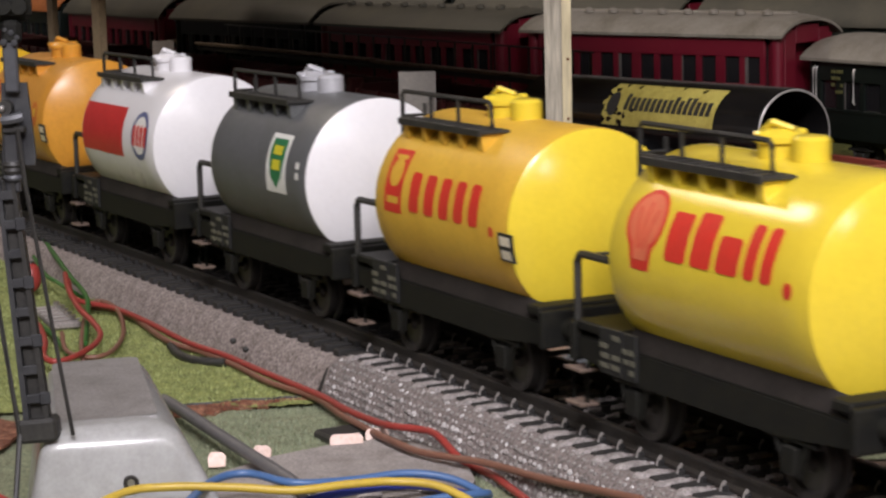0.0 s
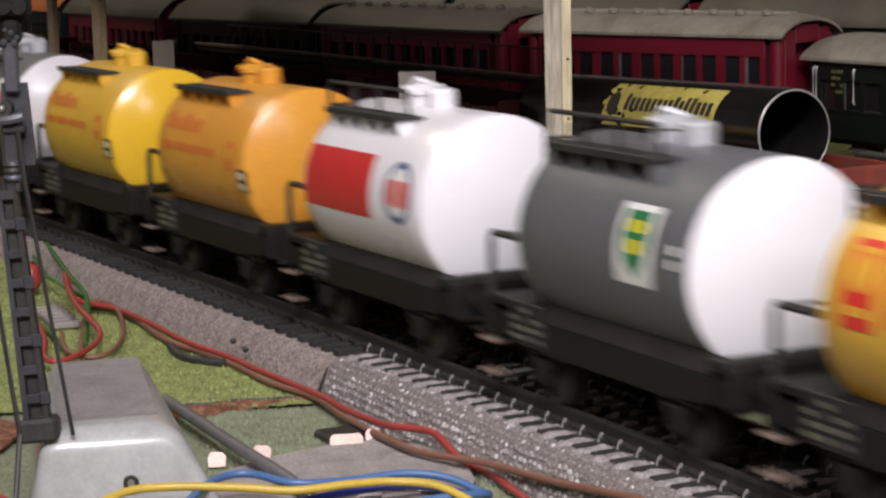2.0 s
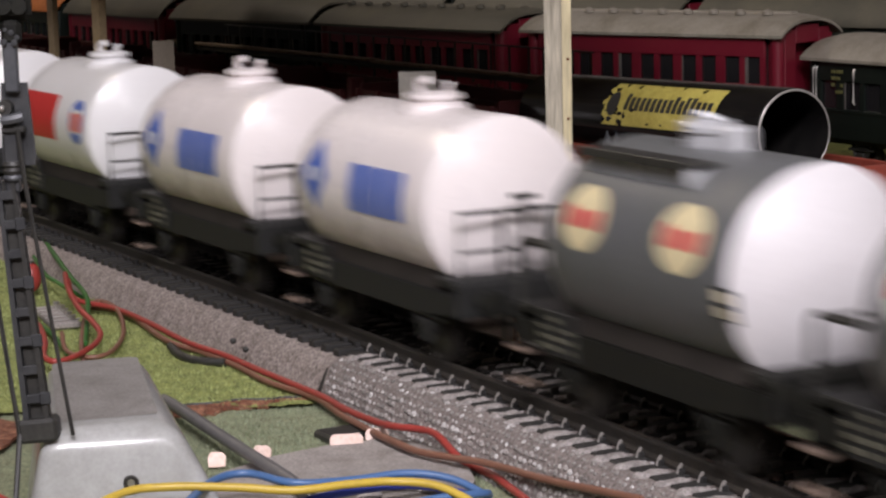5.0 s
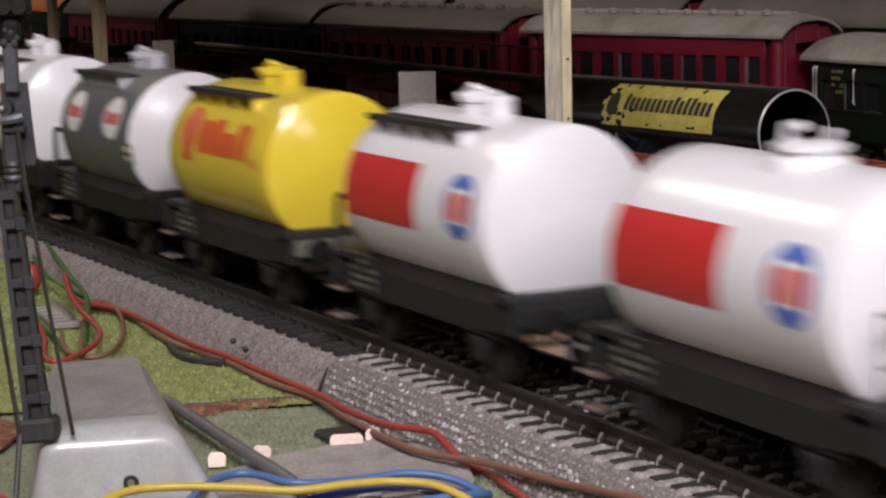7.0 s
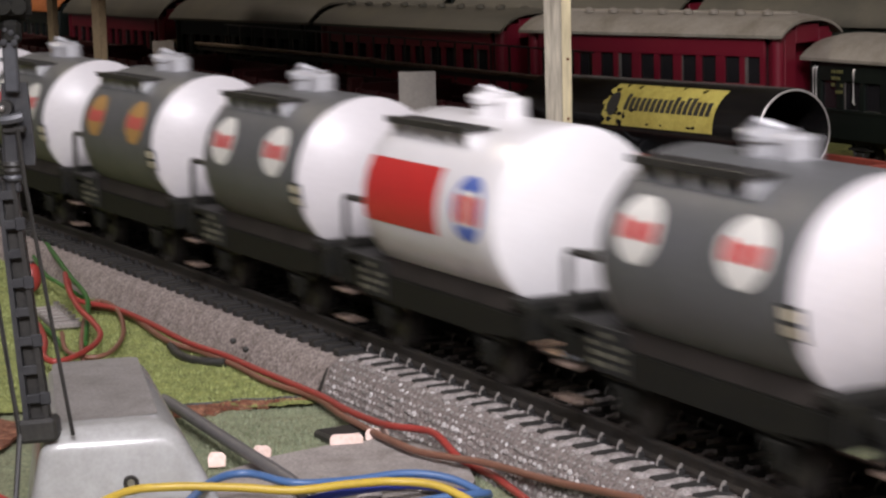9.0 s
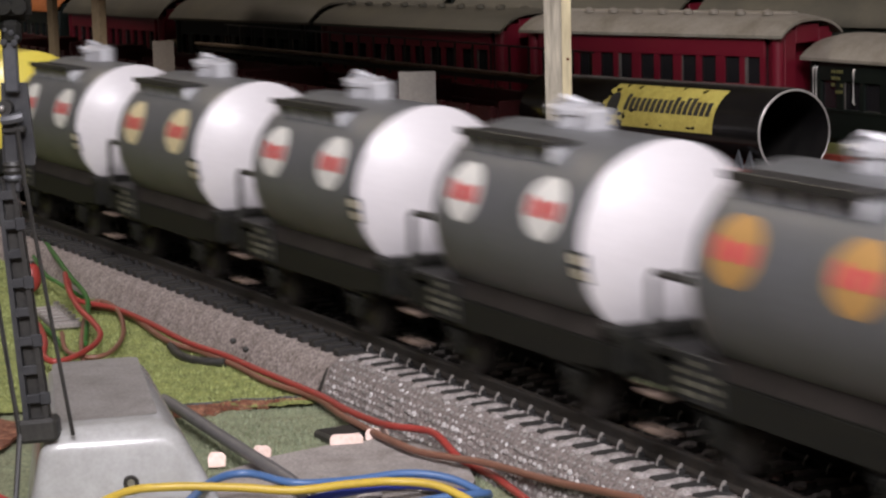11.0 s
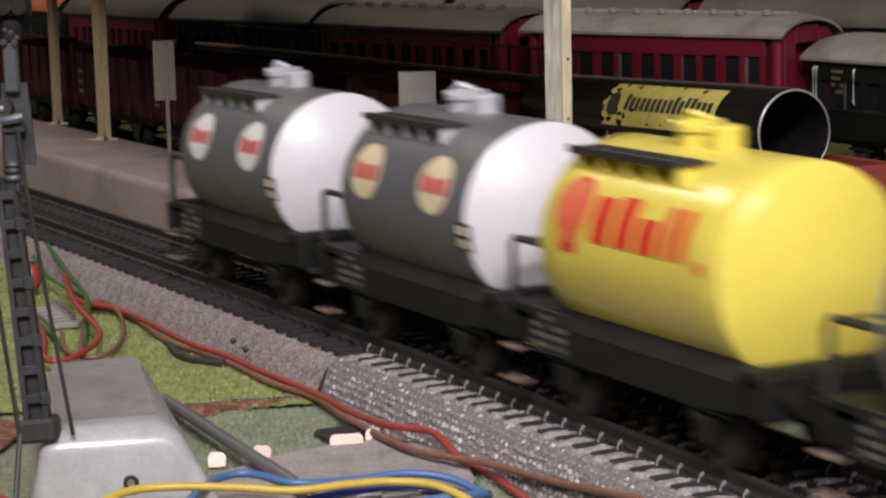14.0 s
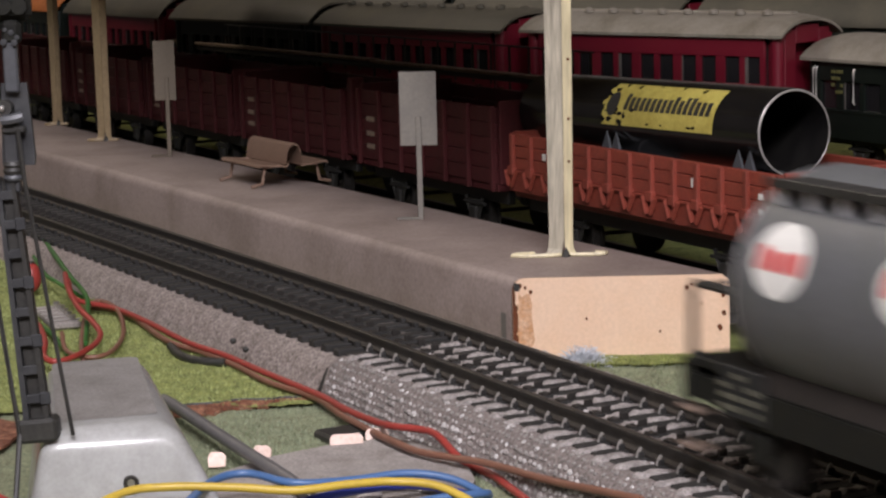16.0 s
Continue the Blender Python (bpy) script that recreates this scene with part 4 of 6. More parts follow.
def gondola(s, length, label, height=19, cab=False):
    t = thing("open_goods_wagon", label, "railway wagon", "goods wagons", "", goods_m(s))
    L, W = length, 29
    goods_frame(t, L - 2, 44)
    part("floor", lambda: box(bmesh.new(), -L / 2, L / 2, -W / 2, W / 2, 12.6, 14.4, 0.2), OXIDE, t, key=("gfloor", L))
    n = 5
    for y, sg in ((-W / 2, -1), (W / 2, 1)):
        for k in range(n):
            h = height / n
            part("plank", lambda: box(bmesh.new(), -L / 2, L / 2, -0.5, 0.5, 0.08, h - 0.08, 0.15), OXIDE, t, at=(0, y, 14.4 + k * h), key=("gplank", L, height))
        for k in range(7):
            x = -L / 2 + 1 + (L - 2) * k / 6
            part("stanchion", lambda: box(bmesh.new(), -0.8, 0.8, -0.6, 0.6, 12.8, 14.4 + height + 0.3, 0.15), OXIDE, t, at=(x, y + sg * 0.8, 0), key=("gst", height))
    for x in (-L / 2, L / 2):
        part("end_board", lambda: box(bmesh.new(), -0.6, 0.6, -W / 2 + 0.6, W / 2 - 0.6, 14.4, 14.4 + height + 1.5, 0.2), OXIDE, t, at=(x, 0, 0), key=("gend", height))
    for x, z in ((-L / 2 + 8, 25), (-L / 2 + 8, 21), (-L / 2 + 8, 17.5)):
        part("stencil", lambda: box(bmesh.new(), -2.4, 2.4, -0.1, 0.1, 0, 1.3, 0.03), PLANK, t, at=(x, -W / 2 - 0.62, z), key="gstencil")
    if cab:
        part("brake_stand", lambda: box(box(bmesh.new(), -1.2, 1.2, -14.2, -10.0, 14.4, 36.0, 0.4), -2.6, 2.6, -14.2, 6.0, 14.4, 16.0, 0.3), OXIDE, t, "narrow oxide red brakeman's stand", at=(L / 2 + 2.2, 0, 0), key="gstand")
    return t


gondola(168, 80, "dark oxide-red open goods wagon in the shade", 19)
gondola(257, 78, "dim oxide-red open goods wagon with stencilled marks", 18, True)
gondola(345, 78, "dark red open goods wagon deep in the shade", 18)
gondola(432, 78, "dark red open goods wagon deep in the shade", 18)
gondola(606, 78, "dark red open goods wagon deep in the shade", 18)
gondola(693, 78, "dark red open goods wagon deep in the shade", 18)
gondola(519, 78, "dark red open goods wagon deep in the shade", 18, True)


# ---------------------------------------------------------------- fence behind the goods wagons
def fence():
    t = thing("lineside_walkway", "long dusty plank on thin dark trestles with a hand rail", "fence")
    a, b = Vector((43, 642)), Vector((-95, 898))
    d = (b - a).normalized()
    L = (b - a).length
    z = 26.0
    ang = math.degrees(math.atan2(d.y, d.x))
    m = pose(a.x, a.y, 0, 0, 0, ang)
    def bar(name, x0, x1, y0, y1, z0, z1, mt):
        ob = part(name, box(bmesh.new(), x0, x1, y0, y1, z0, z1, 0.1), mt, t)
        ob.matrix_basis = pose(a.x * MM, a.y * MM, 0, 0, 0, ang)
    bar("plank", -4, L * 0.47, -2.0, 2.0, z - 0.5, z + 0.5, PLANK)
    bar("plank", L * 0.47 + 1, L + 60, -2.0, 2.0, z - 0.1, z + 0.9, PLANK)
    bar("beam", -4, L + 60, -1.4, 1.4, z - 2.2, z - 0.6, BLACK)
    bar("hand_rail", -4, L + 60, -1.9, -1.4, z + 8.5, z + 9.1, BLACK)
    k = 0
    x = -2
    while x < L + 60:
        bar("post", x, x + 0.9, -2.3, -1.7, GROUND if k % 4 == 0 else z - 4, z + 9, BLACK)
        x += 12
        k += 1


fence()


# ---------------------------------------------------------------- coaches
def coach_section(W, H, eave, ridge):
    """Roof outline across: a shallow arch with drooping eaves."""
    out = []
    for k in range(15):
        u = -1 + 2 * k / 14
        out.append((u * (W / 2 + 1.4), eave + (ridge - eave) * (1 - abs(u) ** 2.6)))
    return out


def coach(near, far, body, roof, label, eave=36.0, ridge=46.0, windows=12, clerestory=False):
    """A coach between two places of its near-side corner line."""
    a, b = Vector(near), Vector(far)
    d = (a - b).normalized()
    L = (a - b).length
    W = 29
    left = Vector((-d.y, d.x))
    mid = (a + b) / 2 + left * (W / 2)
    t = thing("passenger_coach", label, "railway coach", "passenger coaches", "", pose(mid.x * MM, mid.y * MM, GOODS_Z * MM, 0, 0, math.degrees(math.atan2(d.y, d.x))))
    e, rg = eave - GOODS_Z, ridge - GOODS_Z
    zs, zw0, zw1 = 11.0, e - 14.0, e - 5.8
    goods_frame(t, L - 2, L * 0.55)
    part("saloon", box(bmesh.new(), -L / 2 + 8, L / 2 - 8, -W / 2 + 1.6, W / 2 - 1.6, zs, e, 0), BLACK, t)
    bm = bmesh.new()
    for sg in (-1, 1):
        y0, y1 = (-W / 2, -W / 2 + 1.3) if sg < 0 else (W / 2 - 1.3, W / 2)
        box(bm, -L / 2 + 7, L / 2 - 7, y0, y1, zs, zw0, 0.15)
        box(bm, -L / 2 + 7, L / 2 - 7, y0, y1, zw1, e + 0.6, 0.15)
        step = (L - 14) / windows
        for k in range(windows + 1):
            x = -L / 2 + 7 + step * k
            ww = 1.6 if k % 2 else 0.9
            box(bm, max(-L / 2 + 7, x - ww), min(L / 2 - 7, x + ww), y0, y1, zw0, zw1, 0)
        box(bm, -L / 2 + 7, L / 2 - 7, y0 - 0.25, y1 + 0.25, zw0 - 1.0, zw0 - 0.3, 0.1)
    part("wall", bm, body, t)
    step = (L - 14) / windows
    for k in range(windows):
        x = -L / 2 + 7 + step * (k + 0.5)
        part("pane", lambda: box(bmesh.new(), -step / 2, step / 2, -0.12, 0.12, zw0, zw1, 0), PANE, t, at=(x, -W / 2 + 1.0, 0), key=("pane", round(step, 2), round(zw0, 1)))
        if k % 3 == 1:
            part("curtain", lambda: box(bmesh.new(), -step / 2 + 0.8, -step / 2 + 2.0, -0.1, 0.1, zw0, zw1, 0.05), CURTAIN, t, at=(x, -W / 2 + 0.6, 0), key=("curtain", round(step, 2), round(zw0, 1)))
    # rounded vestibule ends with a doorway
    for sg in (-1, 1):
        bm = bmesh.new()
        x = sg * (L / 2 - 7)
        for yy in (-W / 2 + 2.2, W / 2 - 2.2):
            lathe(bm, [(zs, 2.2), (e + 0.6, 2.2)], "z", 14, (x + sg * 3.4, yy, 0))
        box(bm, min(x, x + sg * 1.2), max(x, x + sg * 1.2), -W / 2 + 2, W / 2 - 2, zs, e + 0.25 * (rg - e), 0.2)
        box(bm, min(x + sg * 3.2, x + sg * 5.6), max(x + sg * 3.2, x + sg * 5.6), -W / 2 + 3, -W / 2 + 8.5, zs, e + 0.4 * (rg - e), 0.2)
        box(bm, min(x + sg * 3.2, x + sg * 5.6), max(x + sg * 3.2, x + sg * 5.6), W / 2 - 8.5, W / 2 - 3, zs, e + 0.4 * (rg - e), 0.2)
        box(bm, min(x + sg * 3.2, x + sg * 5.6), max(x + sg * 3.2, x + sg * 5.6), -W / 2 + 8.5, W / 2 - 8.5, e - 2, e + 0.62 * (rg - e), 0.2)
        part("vestibule", bm, body, t)
    sec = coach_section(W, 0, e, rg)
    bm = bmesh.new()
    rings = []
    for x, dz in ((-L / 2 - 0.5, -1.3), (-L / 2 + 5, -0.2), (-L / 2 + 9, 0), (L / 2 - 9, 0), (L / 2 - 5, -0.2), (L / 2 + 0.5, -1.3)):
        rings.append([bm.verts.new((x, u, w + dz * (w - e) / (rg - e))) for u, w in sec])
    fs = []
    for q, w in zip(rings, rings[1:]):
        for k in range(len(sec) - 1):
            fs.append(bm.faces.new((q[k], q[k + 1], w[k + 1], w[k])))
    ext = bmesh.ops.extrude_face_region(bm, geom=fs)
    bmesh.ops.translate(bm, vec=(0, 0, 0.9), verts=[v for v in ext["geom"] if isinstance(v, bmesh.types.BMVert)])
    part("roof", bm, roof, t)
    if clerestory:
        part("ridge_strip", box(bmesh.new(), -L / 2 + 6, L / 2 - 6, -2, 2, rg - 0.3, rg + 1.3, 0.4), roof, t)
        for k in range(9):
            part("roof_vent", lambda: lathe(bmesh.new(), [(0, 1.6), (1.0, 1.6), (1.6, 0.7)], "z", 10), roof, t, at=(-L / 2 + 12 + (L - 24) * k / 8, -6.0, rg + 0.5), key="roofvent")
    return t


coach((103.6, 646.2), (28.5, 722.0), COACHRED, ROOF, "crimson passenger coach with a pale grey roof", 37, 43.0, 11, True)
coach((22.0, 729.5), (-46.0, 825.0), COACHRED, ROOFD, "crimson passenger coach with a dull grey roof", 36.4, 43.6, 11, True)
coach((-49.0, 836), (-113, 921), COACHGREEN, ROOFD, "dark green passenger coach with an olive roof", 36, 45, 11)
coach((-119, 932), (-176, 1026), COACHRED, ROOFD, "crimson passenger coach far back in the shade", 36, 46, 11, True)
coach((-182, 1037), (-236, 1128), COACHGREEN, ROOFO, "dark passenger coach with an orange roof", 36, 46, 11)
side = coach((160.5, 561), (111.5, 655), COACHGREEN, ROOF, "dark green passenger coach with a grey roof", 30.0, 37.0, 9)
for row in range(4):
    for col, (u, w) in enumerate(((-39.4, 1.5), (-37.4, 2.0), (-35.2, 1.2))):
        if (row + col) % 4 != 3:
            part("number_bar", box(bmesh.new(), u, u + w, -14.9, -14.62, 30.6 - row * 2.0, 31.6 - row * 2.0, 0.05), OLIVE, side)
for u in (-47.6, -46.2, -28.4):
    part("door_rail", tube(bmesh.new(), [(u, -14.8, 32.2), (u, -15.3, 31.6), (u, -15.3, 22.4), (u, -14.8, 21.8)], 0.3, 6), CLIPT, side, "thin pale hand rail beside the door")
for k, (nr, fr) in enumerate((((170, 650), (88, 735)), ((82, 742), (5, 835)), ((0, 842), (-72, 938)), ((-78, 946), (-145, 1045)))):
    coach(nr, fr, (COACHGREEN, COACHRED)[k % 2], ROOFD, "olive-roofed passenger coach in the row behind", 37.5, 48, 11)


# ---------------------------------------------------------------- tank wagons
RT, ZC = 15.4, 26.8


def tank_mesh(L, r=RT):
    bm = bmesh.new()
    prof = [(-L / 2 + 0.02, r - 0.7), (-L / 2 + 0.25, r - 0.2), (-L / 2 + 0.8, r)]
    n = 8
    for k in range(1, n):
        prof.append((-L / 2 + 0.8 + (L - 1.6) * k / n, r))
    prof += [(L / 2 - 0.8, r), (L / 2 - 0.25, r - 0.2), (L / 2 - 0.02, r - 0.7)]
    return lathe(bm, prof, "x", 64)


def end_mesh(sg, L, r=RT, bulge=3.1, power=2):
    """A dished end with a crisp rim."""
    bm = bmesh.new()
    prof = [(sg * (L / 2 - 0.6), r - 0.1), (sg * (L / 2 - 0.1), r - 0.16), (sg * (L / 2 + 0.12), r - 0.5)]
    for k in range(1, 9):
        q = (r - 0.5) * (1 - k / 8)
        prof.append((sg * (L / 2 + 0.12 + bulge * (1 - (q / (r - 0.5)) ** power)), q))
    return lathe(bm, prof, "x", 64)


def dome_pair(t, colour, x0):
    part("filler_dome", lambda: lathe(bmesh.new(), [(0, 2.6), (3.3, 2.6), (3.8, 2.2), (4.1, 0)], "z", 24), colour, t, at=(x0 + 5.4, 0, ZC + RT - 0.6), key="dome1")
    d = part("hatch_dome", lambda: lathe(bmesh.new(), [(0, 3.1), (2.4, 3.1), (2.5, 3.6), (3.3, 3.6), (3.6, 3.0), (4.2, 2.1), (4.5, 0)], "z", 24), colour, t, at=(x0 - 1.6, 0, ZC + RT - 0.6), key="dome2")
    part("clamp", lambda: box(tube(bmesh.new(), [(-2.6, -1.2, 3.6), (0, -1.2, 5.2), (2.4, 0.6, 4.2)], 0.55, 6), -0.9, 0.9, -3.9, 3.9, 3.1, 4.1, 0.3), colour, d, key="clamp")


def walkway(t, bracket, x0=-21.0, x1=9.0, rail=True):
    part("walkway", lambda: walkway_mesh(x0, x1), BLACK, t, "black roof walkway", key=("walk", x0, x1))
    for k in range(5):
        x = x0 + 1.5 + (x1 - x0 - 3) * k / 4
        part("bracket", bracket_mesh, bracket, t, at=(x, 0, 0), key="bracket")
    if rail:
        part("hand_rail", lambda: rail_mesh(x0, x1), BLACK, t, key=("rail", x0, x1))


def walkway_mesh(x0, x1):
    bm = bmesh.new()
    box(bm, x0, x1, -11.8, -6.2, 40.6, 41.2, 0.15)
    box(bm, x0, x1, -11.9, -11.4, 40.3, 41.5, 0.12)
    for k in range(9):
        x = x0 + (x1 - x0) * (k + 0.5) / 9
        box(bm, x - 0.2, x + 0.2, -11.4, -7.0, 41.2, 41.35, 0)
    return bm


def bracket_mesh():
    bm = bmesh.new()
    pr = [(-11.3, 40.6), (-7.0, 40.6), (-7.0, 39.2), (-10.9, 37.9)]
    a = [bm.verts.new((-0.8, y, z)) for y, z in pr]
    b = [bm.verts.new((0.8, y, z)) for y, z in pr]
    bm.faces.new(a)
    bm.faces.new(b[::-1])
    for k in range(4):
        bm.faces.new((a[k], a[(k + 1) % 4], b[(k + 1) % 4], b[k]))
    return bm


def rail_mesh(x0, x1):
    """A hand rail along the walkway, whose rear leg reaches down behind the tank as a ladder."""
    bm = bmesh.new()
    z = 45.4
    tube(bm, [(x0 - 6.8, -7.6, 33.0), (x0 - 6.8, -7.6, z - 0.8), (x0 - 6.0, -7.6, z), (x1 - 4.6, -7.6, z), (x1 - 3.8, -7.6, z - 0.6), (x1 - 3.7, -7.6, 41.2)], 0.42, 6)
    tube(bm, [(x0 - 6.8, -3.2, 33.0), (x0 - 6.8, -3.2, 43.0)], 0.36, 5)
    for zz in (35.5, 38.3, 41.0):
        tube(bm, [(x0 - 6.8, -7.6, zz), (x0 - 6.8, -3.2, zz)], 0.3, 5)
    tube(bm, [(x0 - 6.8, -7.6, 40.9), (x0 + 0.4, -7.6, 40.9)], 0.36, 5)
    for x in (x0 + 4.5, x0 + 14.5):
        tube(bm, [(x, -7.6, 41.2), (x, -7.6, z)], 0.36, 5)
    return bm


def chassis(t, x0, x1, material, front_rail=False, rear_rail=True, wheelbase=38.5):
    L = x1 - x0
    c = (x0 + x1) / 2 + (0.6 if x0 < -38 else 0)
    part("floor", lambda: box(bmesh.new(), x0, x1, -10.8, 10.8, 13.2, 14.4, 0.25), material, t, key=("wfloor", x0, x1))
    for xa, xb in ((x0 + 0.8, -25.0), (25.5, x1 - 0.8)):
        part("end_platform", lambda: box(bmesh.new(), xa, xb, -13.2, 13.2, 14.4, 15.9, 0.3), material, t, key=("eplat", xa, xb))
    for sg in (-1, 1):
        part("sole_bar", lambda: sole_bar_mesh(x0, x1), material, t, at=(0, sg * 12.2, 0), key=("sole", x0, x1))
    for x in (-17, 0, 17):
        part("saddle", saddle_mesh, material, t, at=(x, 0, 0), key="saddle")
    for y in (-10.6, 10.6):
        part("trough_side", lambda: trough_mesh(y), TROUGH, t, key=("trough", y))
    for sg, x in ((-1, x0), (1, x1)):
        part("buffer_beam", lambda: box(bmesh.new(), -0.8, 0.8, -13.6, 13.6, 9.6, 15.4, 0.25), material, t, at=(x, 0, 0), key="beam")
        for y in (-8.6, 8.6):
            prof = [(4.0, 0.3), (4.0, 2.3), (3.5, 2.5), (3.2, 1.1), (1.6, 1.1), (1.5, 1.7), (0, 1.8)]
            part("buffer", lambda: lathe(bmesh.new(), [(sg * a, r) for a, r in prof], "x", 16), FRAME, t, at=(x + sg * 0.8, y, 12.4), key=("wbuffer", sg))
        part("coupling", lambda: coupling_mesh(sg), CLIPT, t, at=(x, 0, 0), key=("coupling", sg))
    part("step", lambda: step_mesh(), material, t, at=(x0 + 1.2, -11.6, 0), key="step")
    for zt in (8.2, 3.0):
        part("step_tread", lambda: box(bmesh.new(), -2.4, 2.4, -2.6, 0.6, 0, 0.55, 0.12), TREAD, t, "worn tan step tread", at=(x0 + 1.2, -11.6, zt), key="steptread")
    for x in (c - wheelbase / 2, c + wheelbase / 2):
        part("wheelset", wheelset, STEEL, t, at=(x, 0, 5.3), key="wheelset")
        for y in (-12.0, 12.0):
            part("axle_guard", axle_guard, material, t, at=(x, y, 0.6), key="guard")
    part("brake_rod", lambda: tube(bmesh.new(), [(-12, -6, 7.0), (0, -6, 6.2), (12, -6, 7.2)], 0.6, 6), material, t, at=(c, 0, 0), key="brakerod")
    for xb, w, n in ((x0 + 11.2, 6.2, 4), (x0 + 16.4, 3.4, 3)):
        board = part("note_board", lambda: box(bmesh.new(), -w / 2, w / 2, -0.35, 0.35, 9.2, 16.0, 0.15), FRAME2, t, "dark board with small pale notes", at=(xb, -13.1, 0), key=("noteboard", w))
        for k in range(n):
            for q in (-0.27, 0.24):
                if (k + (q > 0) + n) % 4 != 3:
                    part("note_bar", lambda: box(bmesh.new(), -w * 0.19, w * 0.17, -0.06, 0.06, 0, 0.75, 0.02), NOTE, board, at=(q * w + (0.2 if k % 2 else -0.1), -0.41, 10.1 + k * 1.45), key=("notebar", w))
    if rear_rail:
        part("brake_rail", lambda: brake_rail(-1), BLACK, t, at=(x0 - 0.2, 0, 0), key="brakerail")
    if front_rail:
        part("end_railing", end_railing, BLACK, t, at=(x1 - 1.2, 0, 0), key="endrail")


def sole_bar_mesh(x0, x1):
    """A plain deep plate, drawn in towards its ends along the lower edge."""
    bm = bmesh.new()
    low = [(x0, 10.4), (x0 + 12, 9.2), (x0 + 17, 8.7), (x1 - 17, 8.7), (x1 - 10, 9.2), (x1, 10.2)]
    out = [bm.verts.new((x, -0.7, z)) for x, z in low + [(x1, 13.5), (x0, 13.5)]]
    face = bm.faces.new(out)
    ext = bmesh.ops.extrude_face_region(bm, geom=[face])
    bmesh.ops.translate(bm, vec=(0, 1.4, 0), verts=[v for v in ext["geom"] if isinstance(v, bmesh.types.BMVert)])
    rim = [e for e in bm.edges if all(abs(v.co.z - 13.5) < 1e-6 for v in e.verts) and abs(e.verts[0].co.x - e.verts[1].co.x) > 1]
    bmesh.ops.bevel(bm, geom=rim, offset=0.3, segments=2, affect="EDGES")
    return bm


def trough_mesh(y):
    """One sloping side of the trough in which the tank lies."""
    bm = bmesh.new()
    sg = -1 if y < 0 else 1
    pr = [(12.4, 13.45), (10.9, 17.4), (9.6, 17.4), (9.6, 13.0), (12.4, 13.0)]
    rings = [[bm.verts.new((x, sg * u, w)) for u, w in pr] for x in (-24.6, -23.6, 23.2, 24.2)]
    for v in rings[0] + rings[-1]:
        v.co.z = min(v.co.z, 15.6)
    for q, w in zip(rings, rings[1:]):
        for k in range(5):
            bm.faces.new((q[k], q[(k + 1) % 5], w[(k + 1) % 5], w[k]))
    bm.faces.new(rings[0])
    bm.faces.new(rings[-1])
    return bm


def saddle_mesh():
    bm = bmesh.new()
    pr = [(-10.5, 17.2), (-5, 14.6), (5, 14.6), (10.5, 17.2), (9.8, 10.0), (-9.8, 10.0)]
    a = [bm.verts.new((-3, u, w)) for u, w in pr]
    b = [bm.verts.new((3, u, w)) for u, w in pr]
    bm.faces.new(a)
    bm.faces.new(b)
    for k in range(6):
        bm.faces.new((a[k], a[(k + 1) % 6], b[(k + 1) % 6], b[k]))
    return bm


def coupling_mesh(sg):
    bm = bmesh.new()
    tube(bm, [(sg * -2, 0, 8.8), (sg * 3.6, 0, 8.4), (sg * 5.0, 0, 8.0)], 0.8, 6)
    tube(bm, [(sg * 4.4, -3.8, 8.1), (sg * 5.6, -3.4, 8.0), (sg * 6.0, 0, 8.0), (sg * 5.6, 3.4, 8.0), (sg * 4.4, 3.8, 8.1)], 0.55, 6)
    box(bm, *sorted((sg * 1.5, sg * 5.0)), -1.6, 1.6, 4.6, 5.2, 0.15)
    return bm


def step_mesh():
    bm = bmesh.new()
    for x in (-2.0, 2.0):
        tube(bm, [(x, 0.4, 10.4), (x, -1.2, 9.0), (x, -1.2, 3.0)], 0.4, 5)
    return bm


def brake_rail(sg):
    bm = bmesh.new()
    tube(bm, [(0, -12.2, 14.8), (0, -12.2, 24.2), (0.5, -12.2, 25.2), (1.4, -12.2, 25.6), (9.5, -12.2, 25.6)], 0.62, 6)
    tube(bm, [(0, -12.2, 25.0), (0, -4.0, 25.0), (0, -4.0, 14.8)], 0.4, 6)
    tube(bm, [(2.0, 3.0, 14.8), (2.0, 3.0, 26.4), (2.0, 1.0, 27.2)], 0.45, 6)
    return bm


def end_railing():
    bm = bmesh.new()
    z = 27.0
    tube(bm, [(0, -12, 15), (0, -12, z), (0, 12, z), (0, 12, 15)], 0.45, 6)
    tube(bm, [(0, -12, 20.5), (0, 12, 20.5)], 0.3, 5)
    for y in (-4, 4):
        tube(bm, [(0, y, 15), (0, y, z)], 0.4, 6)
    tube(bm, [(0.6, 0, 15), (0.6, 0, 29.2)], 0.4, 6)
    tube(bm, [(0.6, -2.2, 29.2), (0.6, 2.2, 29.2)], 0.55, 6)
    return bm


def mark_plate(t, x):
    p = part("mark_plate", lambda: plate_mesh(4.6, -4.6, 4.6, 0.28), BLACK, t, "small black plate with two white squares", at=(x, 0, 0), key="markplate")
    for v in (-4.2, -2.0):
        part("white_square", lambda: plate_mesh_sq(v), PLATEW, p, key=("marksq", v))


def plate_mesh(h, v0, w, off):
    bm = bmesh.new()
    skin_patch(bm, RT + off, ZC, -w / 2, w / 2, v0, v0 + h)
    ext = bmesh.ops.extrude_face_region(bm, geom=list(bm.faces))
    bmesh.ops.translate(bm, vec=(0, 0.25, 0), verts=[q for q in ext["geom"] if isinstance(q, bmesh.types.BMVert)])
    return bm


def plate_mesh_sq(v):
    bm = bmesh.new()
    skin_patch(bm, RT + 0.36, ZC, -1.6, 1.6, v, v + 1.5)
    return bm


